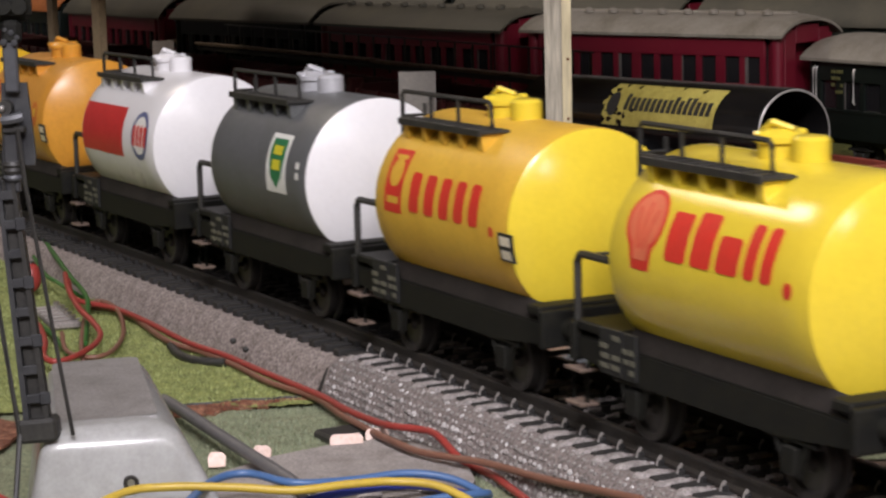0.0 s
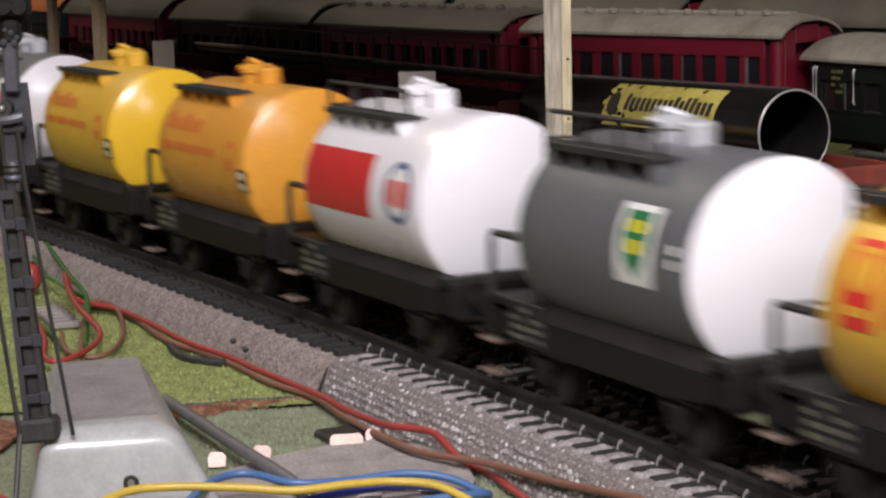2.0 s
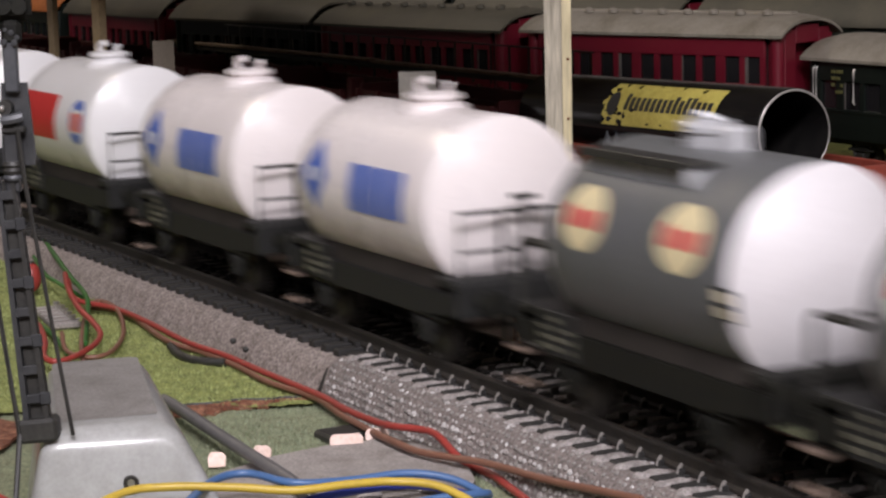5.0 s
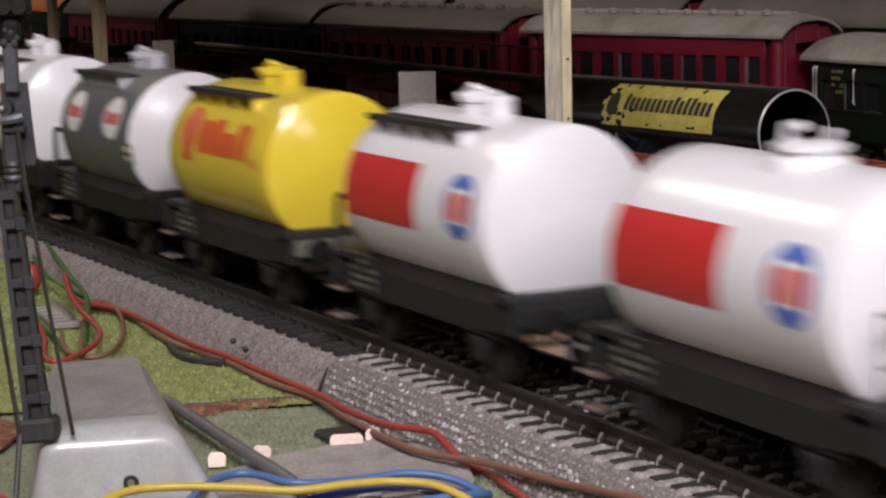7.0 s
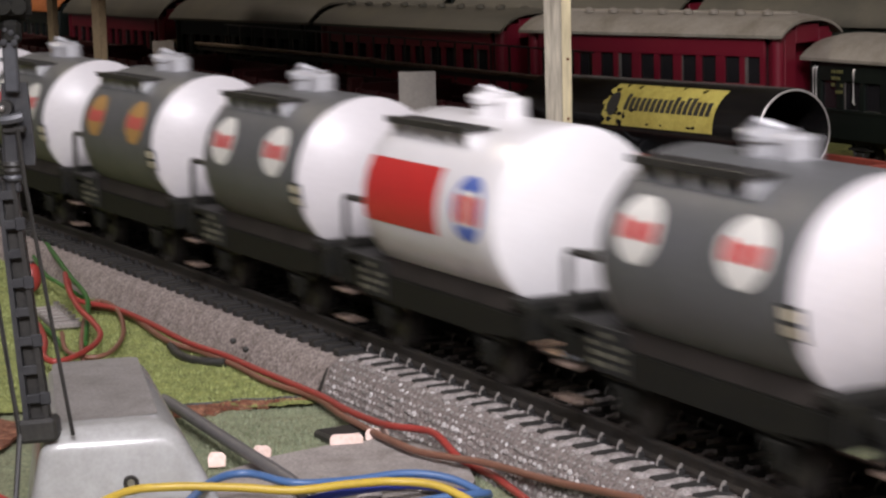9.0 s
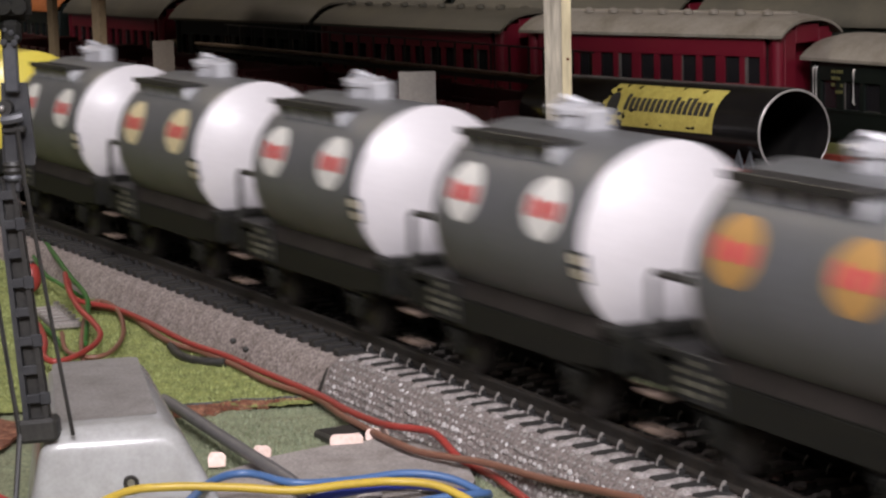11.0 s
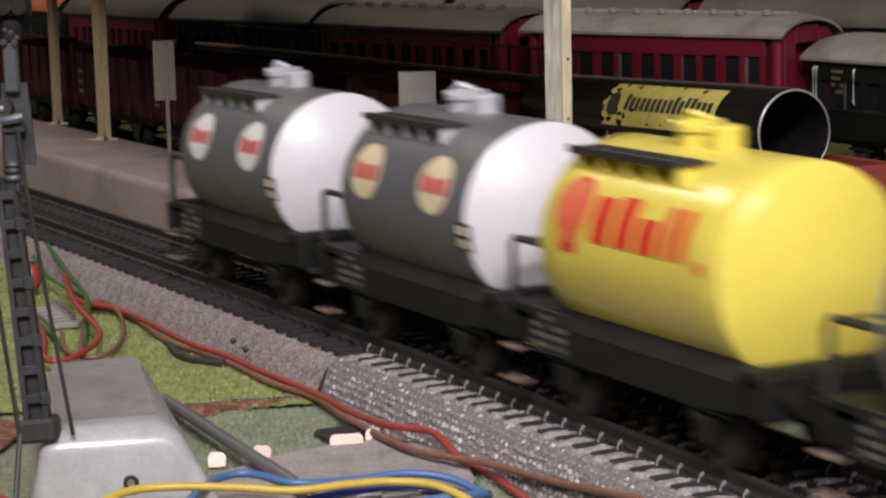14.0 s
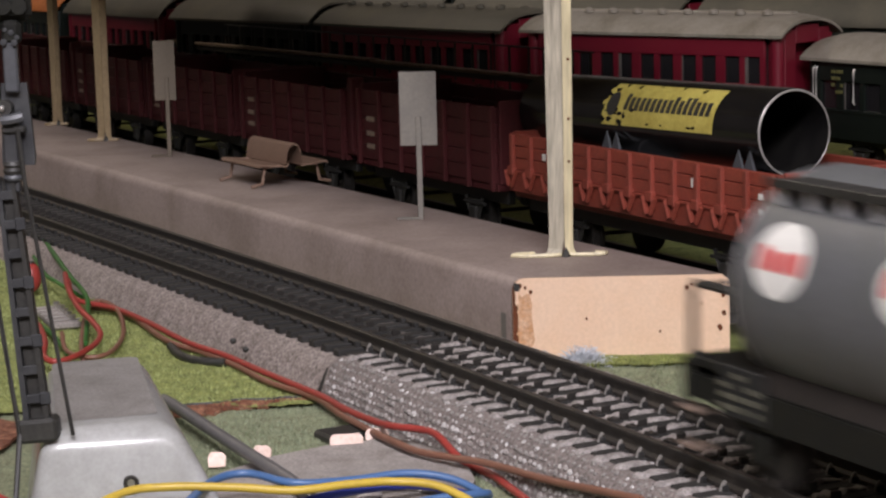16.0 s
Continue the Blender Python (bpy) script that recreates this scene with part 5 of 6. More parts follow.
def decal(t, name, material, *, rect=None, shape=None, lift=0.07, label=""):
    bm = bmesh.new()
    if rect:
        skin_patch(bm, RT + lift, ZC, *rect)
    else:
        skin_shape(bm, RT + lift, ZC, shape)
    return part(name, bm, material, t, label)


def block(x0, x1, v0, v1, slant=0.0, r=0.5):
    return [(x0 + r, v0), (x1 - r, v0), (x1, v0 + r), (x1 + slant, v1 - r), (x1 - r + slant, v1), (x0 + r + slant, v1), (x0 + slant, v1 - r), (x0, v0 + r)]


def bars(t, material, x0, widths, v0, v1, gap=0.9, heights=None):
    x = x0
    for i, w in enumerate(widths):
        decal(t, "print_bar", material, shape=block(x, x + w, v0, heights[i] if heights else v1), lift=0.13)
        x += w + gap


def art_scallop(t):
    """An outlined round emblem with a waist and ribs, and five heavy bars."""
    decal(t, "emblem", RED, shape=oval(-15.4, 6.6, 4.8, 4.8), lift=0.07)
    decal(t, "emblem_fill", SALMON, shape=oval(-15.4, 6.7, 4.0, 4.0), lift=0.11)
    decal(t, "emblem_foot", RED, shape=[(-17.6, -0.4), (-13.2, -0.4), (-12.2, 3.4), (-18.6, 3.4)], lift=0.07)
    decal(t, "emblem_foot_fill", SALMON, shape=[(-17.0, 1.0), (-13.8, 1.0), (-13.2, 3.8), (-17.6, 3.8)], lift=0.12)
    for k in (-1, 0, 1):
        decal(t, "emblem_rib", RED, shape=[(-15.4 + k * 0.7 - 0.16, 2.6), (-15.4 + k * 0.7 + 0.16, 2.6), (-15.4 + k * 2.3 + 0.22, 9.4 - abs(k)), (-15.4 + k * 2.3 - 0.22, 9.4 - abs(k))], lift=0.15)
    bars(t, RED, -9.2, (5.2, 5.0, 5.2, 2.6, 2.6), 1.8, 7.0, 1.15, (8.8, 9.4, 6.8, 9.2, 9.2))
    decal(t, "print_dot", RED, shape=oval(19.6, 1.6, 1.0, 1.1, 12))


def art_square(t):
    decal(t, "emblem", RED, rect=(-20.0, -13.4, -1.0, 10.2))
    decal(t, "emblem_fill", AMBER, shape=oval(-16.7, 6.0, 2.2, 2.6, 20), lift=0.11)
    decal(t, "emblem_fill", AMBER, rect=(-18.8, -14.6, 0.6, 1.8), lift=0.11)
    bars(t, RED, -10.4, (3.6, 3.6, 3.4, 3.2, 3.2), -0.2, 6.6, 1.9)
    decal(t, "emblem_fill", AMBER, rect=(-18.8, -14.6, 8.4, 9.2), lift=0.11)
    decal(t, "print_dot", RED, shape=oval(18.6, -0.4, 0.8, 0.9, 12))


def art_shield(t):
    decal(t, "panel", PAPER, rect=(5.4, 14.8, -2.8, 8.8))
    decal(t, "emblem", GREEN, shape=[(6.8, 7.8), (13.4, 7.8), (13.7, 4.4), (12.7, 0.4), (10.1, -1.9), (7.5, 0.4), (6.5, 4.4)], lift=0.11)
    decal(t, "emblem_fill", LEMON, rect=(8.0, 12.2, 4.6, 6.4), lift=0.15)
    for v in (0.6, 2.6):
        decal(t, "plate_square", PAPER, rect=(19.4, 21.0, v, v + 1.3), lift=0.15)
    decal(t, "emblem_fill", LEMON, rect=(8.2, 12.0, 1.6, 3.6), lift=0.15)


def art_band(t, ring, x0=-24.0):
    decal(t, "red_band", BANDRED, rect=(x0 + 0.9, x0 + 28.5, -3.2, 8.2), label="plain red band on the tank's flank")
    cx = -x0 - 8.6
    decal(t, "emblem_ring", ring, shape=oval(cx, 2.4, 5.2, 5.5))
    decal(t, "emblem_fill", PAPER, shape=oval(cx, 2.4, 4.1, 4.3), lift=0.11)
    if ring is BLUE:
        for v in (6.4, -1.6):
            decal(t, "ring_cap", BLUE, shape=oval(cx, v, 2.8, 1.3, 20), lift=0.15)
    bars(t, RED, cx - 4.2, (1.7, 1.6, 1.6, 1.7), -0.2, 4.6, 0.6)


def art_discs(t, ground):
    for cx in (-14.2, 12.0):
        decal(t, "emblem_disc", ground, shape=oval(cx, 5.2, 5.7, 5.1), label="round printed emblem disc")
        bars(t, CRIMSON, cx - 4.6, (2.2, 2.1, 2.1, 2.2), 3.5, 6.9, 0.25, (6.9, 6.3, 6.3, 6.6))


def art_script(t):
    bars(t, FADED, -20, (2.6, 2.2, 2.4, 2.6, 2.2, 2.4), 5.4, 9.4, 0.9, (9.4, 8.2, 8.4, 9.4, 8.2, 8.6))
    bars(t, FADED, -20, (4.0, 2.6, 4.4, 2.2, 3.2, 2.6, 3.6), 1.2, 3.0, 1.0)
    decal(t, "emblem", FADED, shape=oval(16.8, 2.2, 2.2, 3.2, 20))
    decal(t, "emblem_fill", AMBER, shape=oval(16.8, 2.6, 1.1, 1.4, 14), lift=0.12)


def art_diamond(t):
    decal(t, "emblem", BLUE, shape=[(-18.6, -4.2), (-13.0, 2.6), (-18.6, 9.6), (-24.0, 2.6)])
    for x in (-20.6, -18.2):
        decal(t, "emblem_fill", PAPER, shape=block(x, x + 1.6, 1.2, 4.0), lift=0.12)
    bars(t, BLUE, -3.5, (5.4, 5.2, 5.4, 3.6), -2.6, 6.0, 0.6)


def std_wagon(label, tank, ends, art, caps, bracket=None, rail=False, marked=True):
    """Short tank wagon with a brakeman's stand; its tank spans 48 mm."""
    t = thing("tank_wagon", label, "tank wagon", "tank wagons of the moving train")
    b = part("tank", lambda: tank_mesh(48), tank, t, at=(0, 0, ZC), key="tank48")
    dome = (4.6, 2.3) if ends is ENDW else (3.1, 2)
    for sg in (1, -1):
        part("tank_end", lambda: end_mesh(sg, 48, RT, *dome), ends, t, "slightly domed tank end", at=(0, 0, ZC), key=("end48", sg))
    dome_pair(t, caps, -2.2)
    walkway(t, bracket or tank, rail=rail)
    chassis(t, -38.2, 30.5, FRAME)
    art(t)
    if marked:
        mark_plate(t, 23.6)
    return t


def long_wagon(label, tank, art, walk_on, railing):
    """Longer tank wagon; its tank spans 53 mm."""
    t = thing("tank_wagon", label, "tank wagon", "tank wagons of the moving train")
    part("tank", lambda: tank_mesh(53), tank, t, at=(0, 0, ZC), key="tank53")
    part("tank_end", lambda: end_mesh(1, 53), tank, t, at=(0, 0, ZC), key="endF53")
    part("tank_end", lambda: end_mesh(-1, 53), tank, t, at=(0, 0, ZC), key="endR53")
    if walk_on:
        dome_pair(t, tank, -1.0)
        walkway(t, tank, -23.0, 12.0, False)
        part("end_panel", lambda: box(bmesh.new(), 0, 1.2, -12.6, 12.6, 11.2, 14.4, 0.3), NOTE if tank is YELLOW else FRAME2, t, at=(32.4, 0, 0), key="endpanel")
    else:
        part("manhole", lambda: lathe(bmesh.new(), [(0, 6.4), (1.4, 5.8), (2.0, 4.4), (2.5, 4.4), (2.6, 5.0), (3.3, 5.0), (3.6, 4.2), (3.8, 0)], "z", 28), tank, t, at=(1, 0, ZC + RT - 1.2), key="manhole")
        part("valve", lambda: tube(tube(bmesh.new(), [(-3.4, -1, 2.6), (-3.2, -1, 5.4), (-0.5, -1, 5.8)], 0.8, 6), [(2, 1, 2.6), (3.8, 1, 5.4)], 0.7, 6), tank, t, at=(1, 0, ZC + RT - 1.2), key="valve")
    chassis(t, -36.0, 33.5 if railing else 31.5, FRAME2, railing, not railing and tank is not YELLOW, 42.0)
    art(t)
    return t


def train():
    w = []
    grey = lambda g, lab: std_wagon(lab, GREY, ENDW, lambda t: art_discs(t, g), SILVER, SILVER)
    w.append((std_wagon("bright yellow tank wagon with bold red print", YELLOW, YELLOW, art_scallop, YELLOW, rail=True, marked=False), 24))
    w.append((std_wagon("amber-yellow tank wagon with thin red capitals as bars", AMBER, YELLOW, art_square, YELLOW, rail=True), 24))
    w.append((std_wagon("slate grey tank wagon with white ends and green shield", GREY, WHITE, art_shield, SILVER, rail=True, marked=False), 24))
    w.append((std_wagon("white tank wagon with red band and oval emblem", WHITE, WHITE, lambda t: art_band(t, NAVY), WHITE, rail=True, marked=False), 24))
    w.append((std_wagon("orange tank wagon with faded red script", ORANGE, ORANGE, art_script, ORANGE), 24))
    w.append((std_wagon("amber tank wagon with yellow ends and red script", AMBER, AMBERL, art_script, AMBER), 24))
    w.append((grey(PAPER, "slate grey tank wagon with white discs and white ends"), 24))
    w.append((grey(IVORY, "slate grey tank wagon with ivory discs and white ends"), 24))
    for k in range(2):
        w.append((long_wagon("cream-white tank wagon with blue diamond and end railing", CREAM, art_diamond, False, True), 26.5))
    w.append((long_wagon("white tank wagon with red band and end railing", WHITE, lambda t: art_band(t, BLUE, -26.5), False, True), 26.5))
    w.append((long_wagon("white tank wagon with red band and roof walkway", WHITE, lambda t: art_band(t, BLUE, -26.5), True, False), 26.5))
    w.append((long_wagon("long yellow tank wagon with bold red print", YELLOW, art_scallop, True, False), 26.5))
    w.append((grey(PAPER, "slate grey tank wagon with white discs and white ends"), 24))
    w.append((std_wagon("white tank wagon with red band and blue oval emblem", WHITE, WHITE, lambda t: art_band(t, BLUE), WHITE, marked=False), 24))
    for g, lab in ((PAPER, "white"), (GOLD, "ochre"), (PAPER, "white"), (PAPER, "white"), (IVORY, "ivory"), (PAPER, "white")):
        w.append((grey(g, "slate grey tank wagon with %s discs and white ends" % lab), 24))
    w.append((std_wagon("yellow tank wagon with red print among grey ones", LEMONY, LEMONY, art_scallop, LEMONY, marked=False), 24))
    w.append((grey(IVORY, "slate grey tank wagon with ivory discs and white ends"), 24))
    w.append((grey(PAPER, "slate grey last tank wagon with white discs"), 24))
    return w


TRAIN = train()

# ---------------------------------------------------------------- the signal and its box
SIGX, SIGY = -58.4, 300.5


def soft_quad(quad, r, inset):
    """A four-cornered outline with rounded corners, drawn in by inset."""
    c = sum(quad, Vector((0, 0))) / 4
    out = []
    for k in range(4):
        p, a, b = quad[k], quad[k - 1], quad[(k + 1) % 4]
        da, db = (a - p).normalized(), (b - p).normalized()
        p = p + (da + db) * inset
        for i in range(6):
            t = i / 5
            out.append((p + da * r) * (1 - t) ** 2 + p * 2 * t * (1 - t) + (p + db * r) * t * t)
    return out


def signal():
    t = thing("lineside_signal", "grey lattice model signal on a grey drive box", "signal")
    top = [(-57.6, 298.6), (-39.2, 303.6), (-51.6, 355.4), (-66.4, 351.6)]
    low = [(-61.0, 297.2), (-31.0, 302.4), (-46.0, 358.5), (-70.5, 354.5)]
    bm = bmesh.new()
    rings = []
    for z, inset, r in [(GROUND, 0, 2.6), (-6, 0, 2.6), (0.6, 0, 2.8)] + [(4.0 - 3.4 * (1 - math.sin(q * math.pi / 12)), 3.4 * (1 - math.cos(q * math.pi / 12)), 2.8) for q in range(1, 7)]:
        k = (z - GROUND) / (4.0 - GROUND)
        quad = [Vector(a).lerp(Vector(b), k) for a, b in zip(low, top)]
        rings.append([bm.verts.new((p.x, p.y, z)) for p in soft_quad(quad, r, inset)])
    n = len(rings[0])
    for q, w in zip(rings, rings[1:]):
        for k in range(n):
            bm.faces.new((q[k], q[(k + 1) % n], w[(k + 1) % n], w[k]))
    bm.faces.new(rings[-1])
    bm.faces.new(rings[0])
    part("drive_box", bm, BOX, t, "smooth grey plastic drive box")
    bm = bmesh.new()
    quad = [(-56.9, 305.5), (-42.6, 309.4), (-51.6, 352.6), (-65.2, 348.8)]
    for z in (3.9, 4.06):
        bm.faces.new([bm.verts.new((p.x, p.y, z)) for p in soft_quad([Vector(q) for q in quad], 2.0, 0)])
    part("dusty_top", bm, DUST, t, "dull dusty top of the box")
    bm = bmesh.new()
    lathe(bm, [(0, 1.15), (0.25, 1.15), (0.3, 0.75), (0.1, 0.6), (0.1, 0)], "z", 20)
    ob = part("screw", bm, STEEL, t, "dark ring round a bright screw")
    part("screw_core", lathe(bmesh.new(), [(0.12, 0), (0.12, 0.5), (0.16, 0.56)], "z", 14), BRIGHT, ob)
    ob.matrix_basis = pose(-45.6 * MM, 299.75 * MM, -3.8 * MM, 90, 0, 10)
    # mast: lattice of two channels with rungs, leaning a little
    lean = pose(SIGX * MM, SIGY * MM, 3.0 * MM, 0, -4.2, 0)
    H = 60
    def up(name, bm, material, label=""):
        o = part(name, bm, material, t, label)
        o.matrix_basis = lean
        return o
    for x0, x1 in ((-1.6, -0.9), (0.9, 1.6)):
        bm = bmesh.new()
        vs = []
        for z, k in ((0, 1.2), (H * 0.45, 0.95), (H * 0.63, 0.8)):
            vs.append([bm.verts.new((x * k, y, z)) for x, y in ((x0, -1.0), (x1, -1.0), (x1, 1.0), (x0, 1.0))])
        for q, w in zip(vs, vs[1:]):
            for i in range(4):
                bm.faces.new((q[i], q[(i + 1) % 4], w[(i + 1) % 4], w[i]))
        bm.faces.new(vs[0])
        bm.faces.new(vs[-1])
        up("channel", bm, MASTM if x0 < 0 else BLACK)
    for k in range(9):
        z = 1.0 + k * 4.2
        w = 1.6 - 0.06 * k
        up("rung", box(bmesh.new(), -w, w, -0.9, -0.3, z, z + 1.3, 0.1), MASTM)
        if k % 2:
            up("tab", box(bmesh.new(), w * 0.6, w + 0.9, -1.3, -0.9, z - 0.2, z + 1.6, 0.1), MASTM)
        up("rung", box(bmesh.new(), -w, w, 0.3, 0.9, z + 0.4, z + 1.6, 0.1), BLACK)
    up("web", box(bmesh.new(), -0.95, 0.95, 0.1, 0.5, 1.0, H * 0.62, 0.1), BLACK)
    up("base_plate", box(bmesh.new(), -2.7, 2.9, -2.0, 2.0, -0.4, 3.0, 0.5), BLACK)
    Y = SIGY
    def solid(name, x0, x1, y0, y1, z0, z1, bevel, material, label=""):
        return part(name, box(bmesh.new(), x0, x1, Y + y0, Y + y1, z0, z1, bevel), material, t, label)
    bm = bmesh.new()
    prism = [(-61.7, 42.2), (-57.2, 42.2), (-57.0, 43.5), (-57.7, 53.8), (-61.3, 53.8)]
    rings = [[bm.verts.new((x, Y + y, z)) for x, z in prism] for y in (0.7, 1.6)]
    for k in range(5):
        bm.faces.new((rings[0][k], rings[0][(k + 1) % 5], rings[1][(k + 1) % 5], rings[1][k]))
    bm.faces.new(rings[0])
    bm.faces.new(rings[1])
    part("bearing_plate", bm, MASTM, t, "dark grey bearing plate of the mast")
    solid("lower_post", -61.2, -59.1, -0.7, 0.8, 38.5, 48.6, 0.25, MASTM)
    part("collar", lathe(bmesh.new(), [(40.2, 1.3), (40.6, 1.5), (41.0, 1.3)], "z", 14, (-60.1, Y, 0)), MASTL, t)
    part("collar", lathe(bmesh.new(), [(41.1, 1.3), (41.6, 1.45), (42.0, 1.2), (42.4, 1.45), (42.9, 1.2)], "z", 14, (-60.1, Y, 0)), BLACK, t)
    part("clamp", tube(bmesh.new(), [(-61.0, Y - 1.3, 48.7), (-59.6, Y - 1.6, 48.9), (-58.2, Y - 1.2, 49.2)], 0.75, 8), MASTL, t)
    # black slab modelled as the shadow below the clamp
    solid("shade_plate", -61.2, -58.0, -1.2, 0.6, 46.9, 47.9, 0.2, BLACK)
    part("lamp_socket", lathe(bmesh.new(), [(-1.4, 1.05), (0.6, 1.05), (0.6, 0), (-1.0, 0.8)], "y", 16, (-60.6, Y, 50.5)), BLACK, t)
    part("bulb", lathe(bmesh.new(), [(-1.9, 0), (-1.8, 0.35), (-1.4, 0.5), (-0.6, 0.5)], "y", 12, (-60.9, Y, 50.4)), BRIGHT, t, "small bright bulb")
    solid("head_post", -60.6, -58.6, -0.6, 0.7, 52.5, 59.8, 0.25, MASTL)
    solid("lamp_bracket", -60.7, -57.9, -0.9, 0.9, 59.2, 62.6, 0.6, FRAME)
    for x, z, g in ((-60.3, 59.6, 0.5), (-58.8, 59.5, 0.45), (-59.2, 60.9, 0.4), (-60.0, 61.3, 0.3), (-58.4, 60.2, 0.35)):
        part("bolt", lathe(bmesh.new(), [(-1.1, 0), (-1.05, g), (-0.6, g)], "y", 10, (x, Y, z)), MASTM, t)
    solid("lamp_housing", -61.8, -56.3, -0.6, 1.2, 62.4, 67.2, 1.0, FRAME)
    for x in (-60.0, -57.8):
        part("lamp_ring", lathe(bmesh.new(), [(-1.5, 1.12), (-0.4, 1.12), (-0.4, 0.8), (-1.3, 0.85)], "y", 18, (x, Y, 64.5)), FRAME, t)
        part("lens", lathe(bmesh.new(), [(-0.6, 0.84), (-0.9, 0.6), (-1.05, 0)], "y", 16, (x, Y, 64.5)), LENS if x < -59 else PANE, t)
    ob = part("pull_rod", tube(bmesh.new(), [(-58.9, SIGY - 1.4, 47.5), (-58.3, SIGY - 1.4, 40), (SIGX + 4.9, SIGY - 1, 3.5)], 0.32, 6), BLACK, t)
    part("pull_rod", tube(bmesh.new(), [(SIGX - 5.6, SIGY - 1, 30), (SIGX - 2.6, SIGY - 1.5, 4.0), (SIGX - 2.4, SIGY - 9, -6)], 0.42, 6), BLACK, t)
    return t


signal()


# ---------------------------------------------------------------- wires and clutter on the ground
def wire(pts, r, material, label, name="wire"):
    return solo(name, tube(bmesh.new(), smooth_line(pts, 7), r, 8), material, label, "wire", "loose wires", "", 60)


wire([(-86.1, 482.8, -2.5), (-82.3, 464.6, -3), (-77.6, 449.2, -4.5), (-73.3, 440.3, -6), (-70.4, 431.5, -7), (-70.4, 421.7, -7.4), (-72.7, 411.7, -7.6), (-75.6, 407.7, -7.6), (-78.4, 411.6, -7.2), (-80.1, 422.5, -6.5), (-84.3, 439.5, -6.5), (-89.5, 458, -8.6)], 0.62, W_RED, "bright red wire in a loose bend")
wire([(-86.9, 490.0, -5), (-82.5, 474.4, -7), (-73.3, 467.9, -8), (-63.5, 450.7, -8.2), (-52.5, 427.4, -8.2), (-43.0, 412.8, -8.4), (-34.0, 395.7, -8.4), (-22.7, 375.0, -8.4), (-17.7, 361.9, -8), (-12.2, 349.4, -7.4), (-8.6, 342.0, -6.6), (-4.5, 338.7, -6.4), (-1.8, 334.6, -6.4), (1.5, 328.6, -8.6), (4.3, 325.4, -9.6), (6.8, 320.4, -9.6), (8.9, 314.6, -9.8), (11.4, 307.8, -10.2)], 0.62, W_RED, "long red wire along the ballast bed")
wire([(-79.4, 474.4, -9), (-70.8, 467.5, -9), (-57.5, 434, -9), (-49.2, 422, -9.2), (-41.2, 408.6, -9.3), (-33.4, 392, -9.3), (-23.5, 376.4, -9.2), (-17.9, 360.6, -9), (-12.2, 346.4, -8.6), (-8.6, 338.6, -8.4), (-5.2, 332.6, -8.4), (-0.2, 327.2, -8.2), (4.5, 321.5, -7.6), (8.8, 315.2, -7.2), (13.0, 308.2, -6.8), (16.7, 301.7, -6.2), (19.6, 296.3, -5.5), (23.1, 290.0, -4.7), (26.2, 284.5, -4.1)], 0.62, W_BROWN, "long brown wire beside the red one")
wire([(-78.7, 433.9, -7), (-76.1, 423.3, -8.5), (-71.3, 416.4, -8.6), (-67.2, 418.7, -8.6), (-66.5, 433.1, -8.6), (-68.4, 449.2, -8.4), (-72.7, 467.8, -8), (-77.7, 476.0, -7.8), (-78.7, 466.6, -8), (-75.0, 435.5, -8.6), (-71.0, 412.9, -9.2)], 0.5, W_BROWN, "thin brown wire in a round loop")
wire([(-108.1, 562.6, -4), (-102.0, 545.3, -4), (-94.5, 518.7, -4), (-86.9, 494.0, -5), (-80.7, 475.8, -6), (-78.0, 463.1, -7), (-73.8, 432.3, -9)], 0.55, W_GREEN, "green wire hanging over the ballast")
wire([(-102.7, 532.9, -6), (-95.0, 505.5, -6), (-89.6, 493.8, -6.5), (-82.2, 484.6, -8.6)], 0.5, W_GREEN, "short green wire across the ballast foot")
wire([(-90, 462, -9), (-81.9, 441.6, -9), (-75.5, 422, -9.2)], 0.5, W_GREEN, "short green wire end")
wire([(-41, 284, -7), (-37.4, 292, -5.4), (-34.2, 304.5, -5), (-29.5, 307.9, -5), (-22.5, 303.3, -5.4), (-14.5, 306.3, -6), (-6.2, 309.4, -6), (0.5, 309.1, -7), (6, 305.5, -9)], 0.62, W_BLUE, "light blue wire lying over the plate")
wire([(-31, 284, -8), (-22.2, 297.7, -7.2), (-16.0, 302.6, -7), (-7.9, 306.2, -7), (-2.9, 309.0, -8), (4, 308, -9.4)], 0.62, W_DBLUE, "dark blue wire under the yellow one")
wire([(-17, 289, -9.4), (-9.3, 295.8, -8), (-2.9, 299.4, -7.4), (2.0, 301.4, -7.4), (5.4, 304.3, -8), (5.5, 309.2, -9.4)], 0.62, W_BLUE, "light blue wire bent back on itself")
wire([(-54, 283, -6), (-46.6, 294.3, -4), (-39.9, 297.6, -4), (-30.2, 297.8, -4.4), (-22.1, 297.6, -5), (-14.2, 300.3, -5), (-7.7, 302.5, -5.4), (-1.2, 301.1, -6), (5.4, 296.8, -8.5)], 0.64, W_YELLOW, "yellow wire lying over the blue ones")
wire([(-50, 371, -7.5), (-46.8, 364.4, -7.5), (-40.8, 350.7, -7.5), (-32.6, 332.3, -7.5), (-25.2, 316.4, -7.6), (-21.8, 309.5, -8.2), (-18, 300, -9.3)], 1.05, W_BLACK, "thick dark grey cable from the signal box")
wire([(-56, 430, -9.5), (-53, 420, -9.4), (-49, 414, -9.4), (-43, 411, -9.4)], 0.9, BLACK, "short black cable end in the grass")
wire([(-64, 300, -9), (-72, 306, -7.6), (-82, 316, -9)], 0.8, W_BLUE, "blue wire behind the box")
wire([(-64, 304, -7.6), (-72, 310, -6.2), (-82, 320, -8)], 0.8, W_RED, "red wire behind the box")

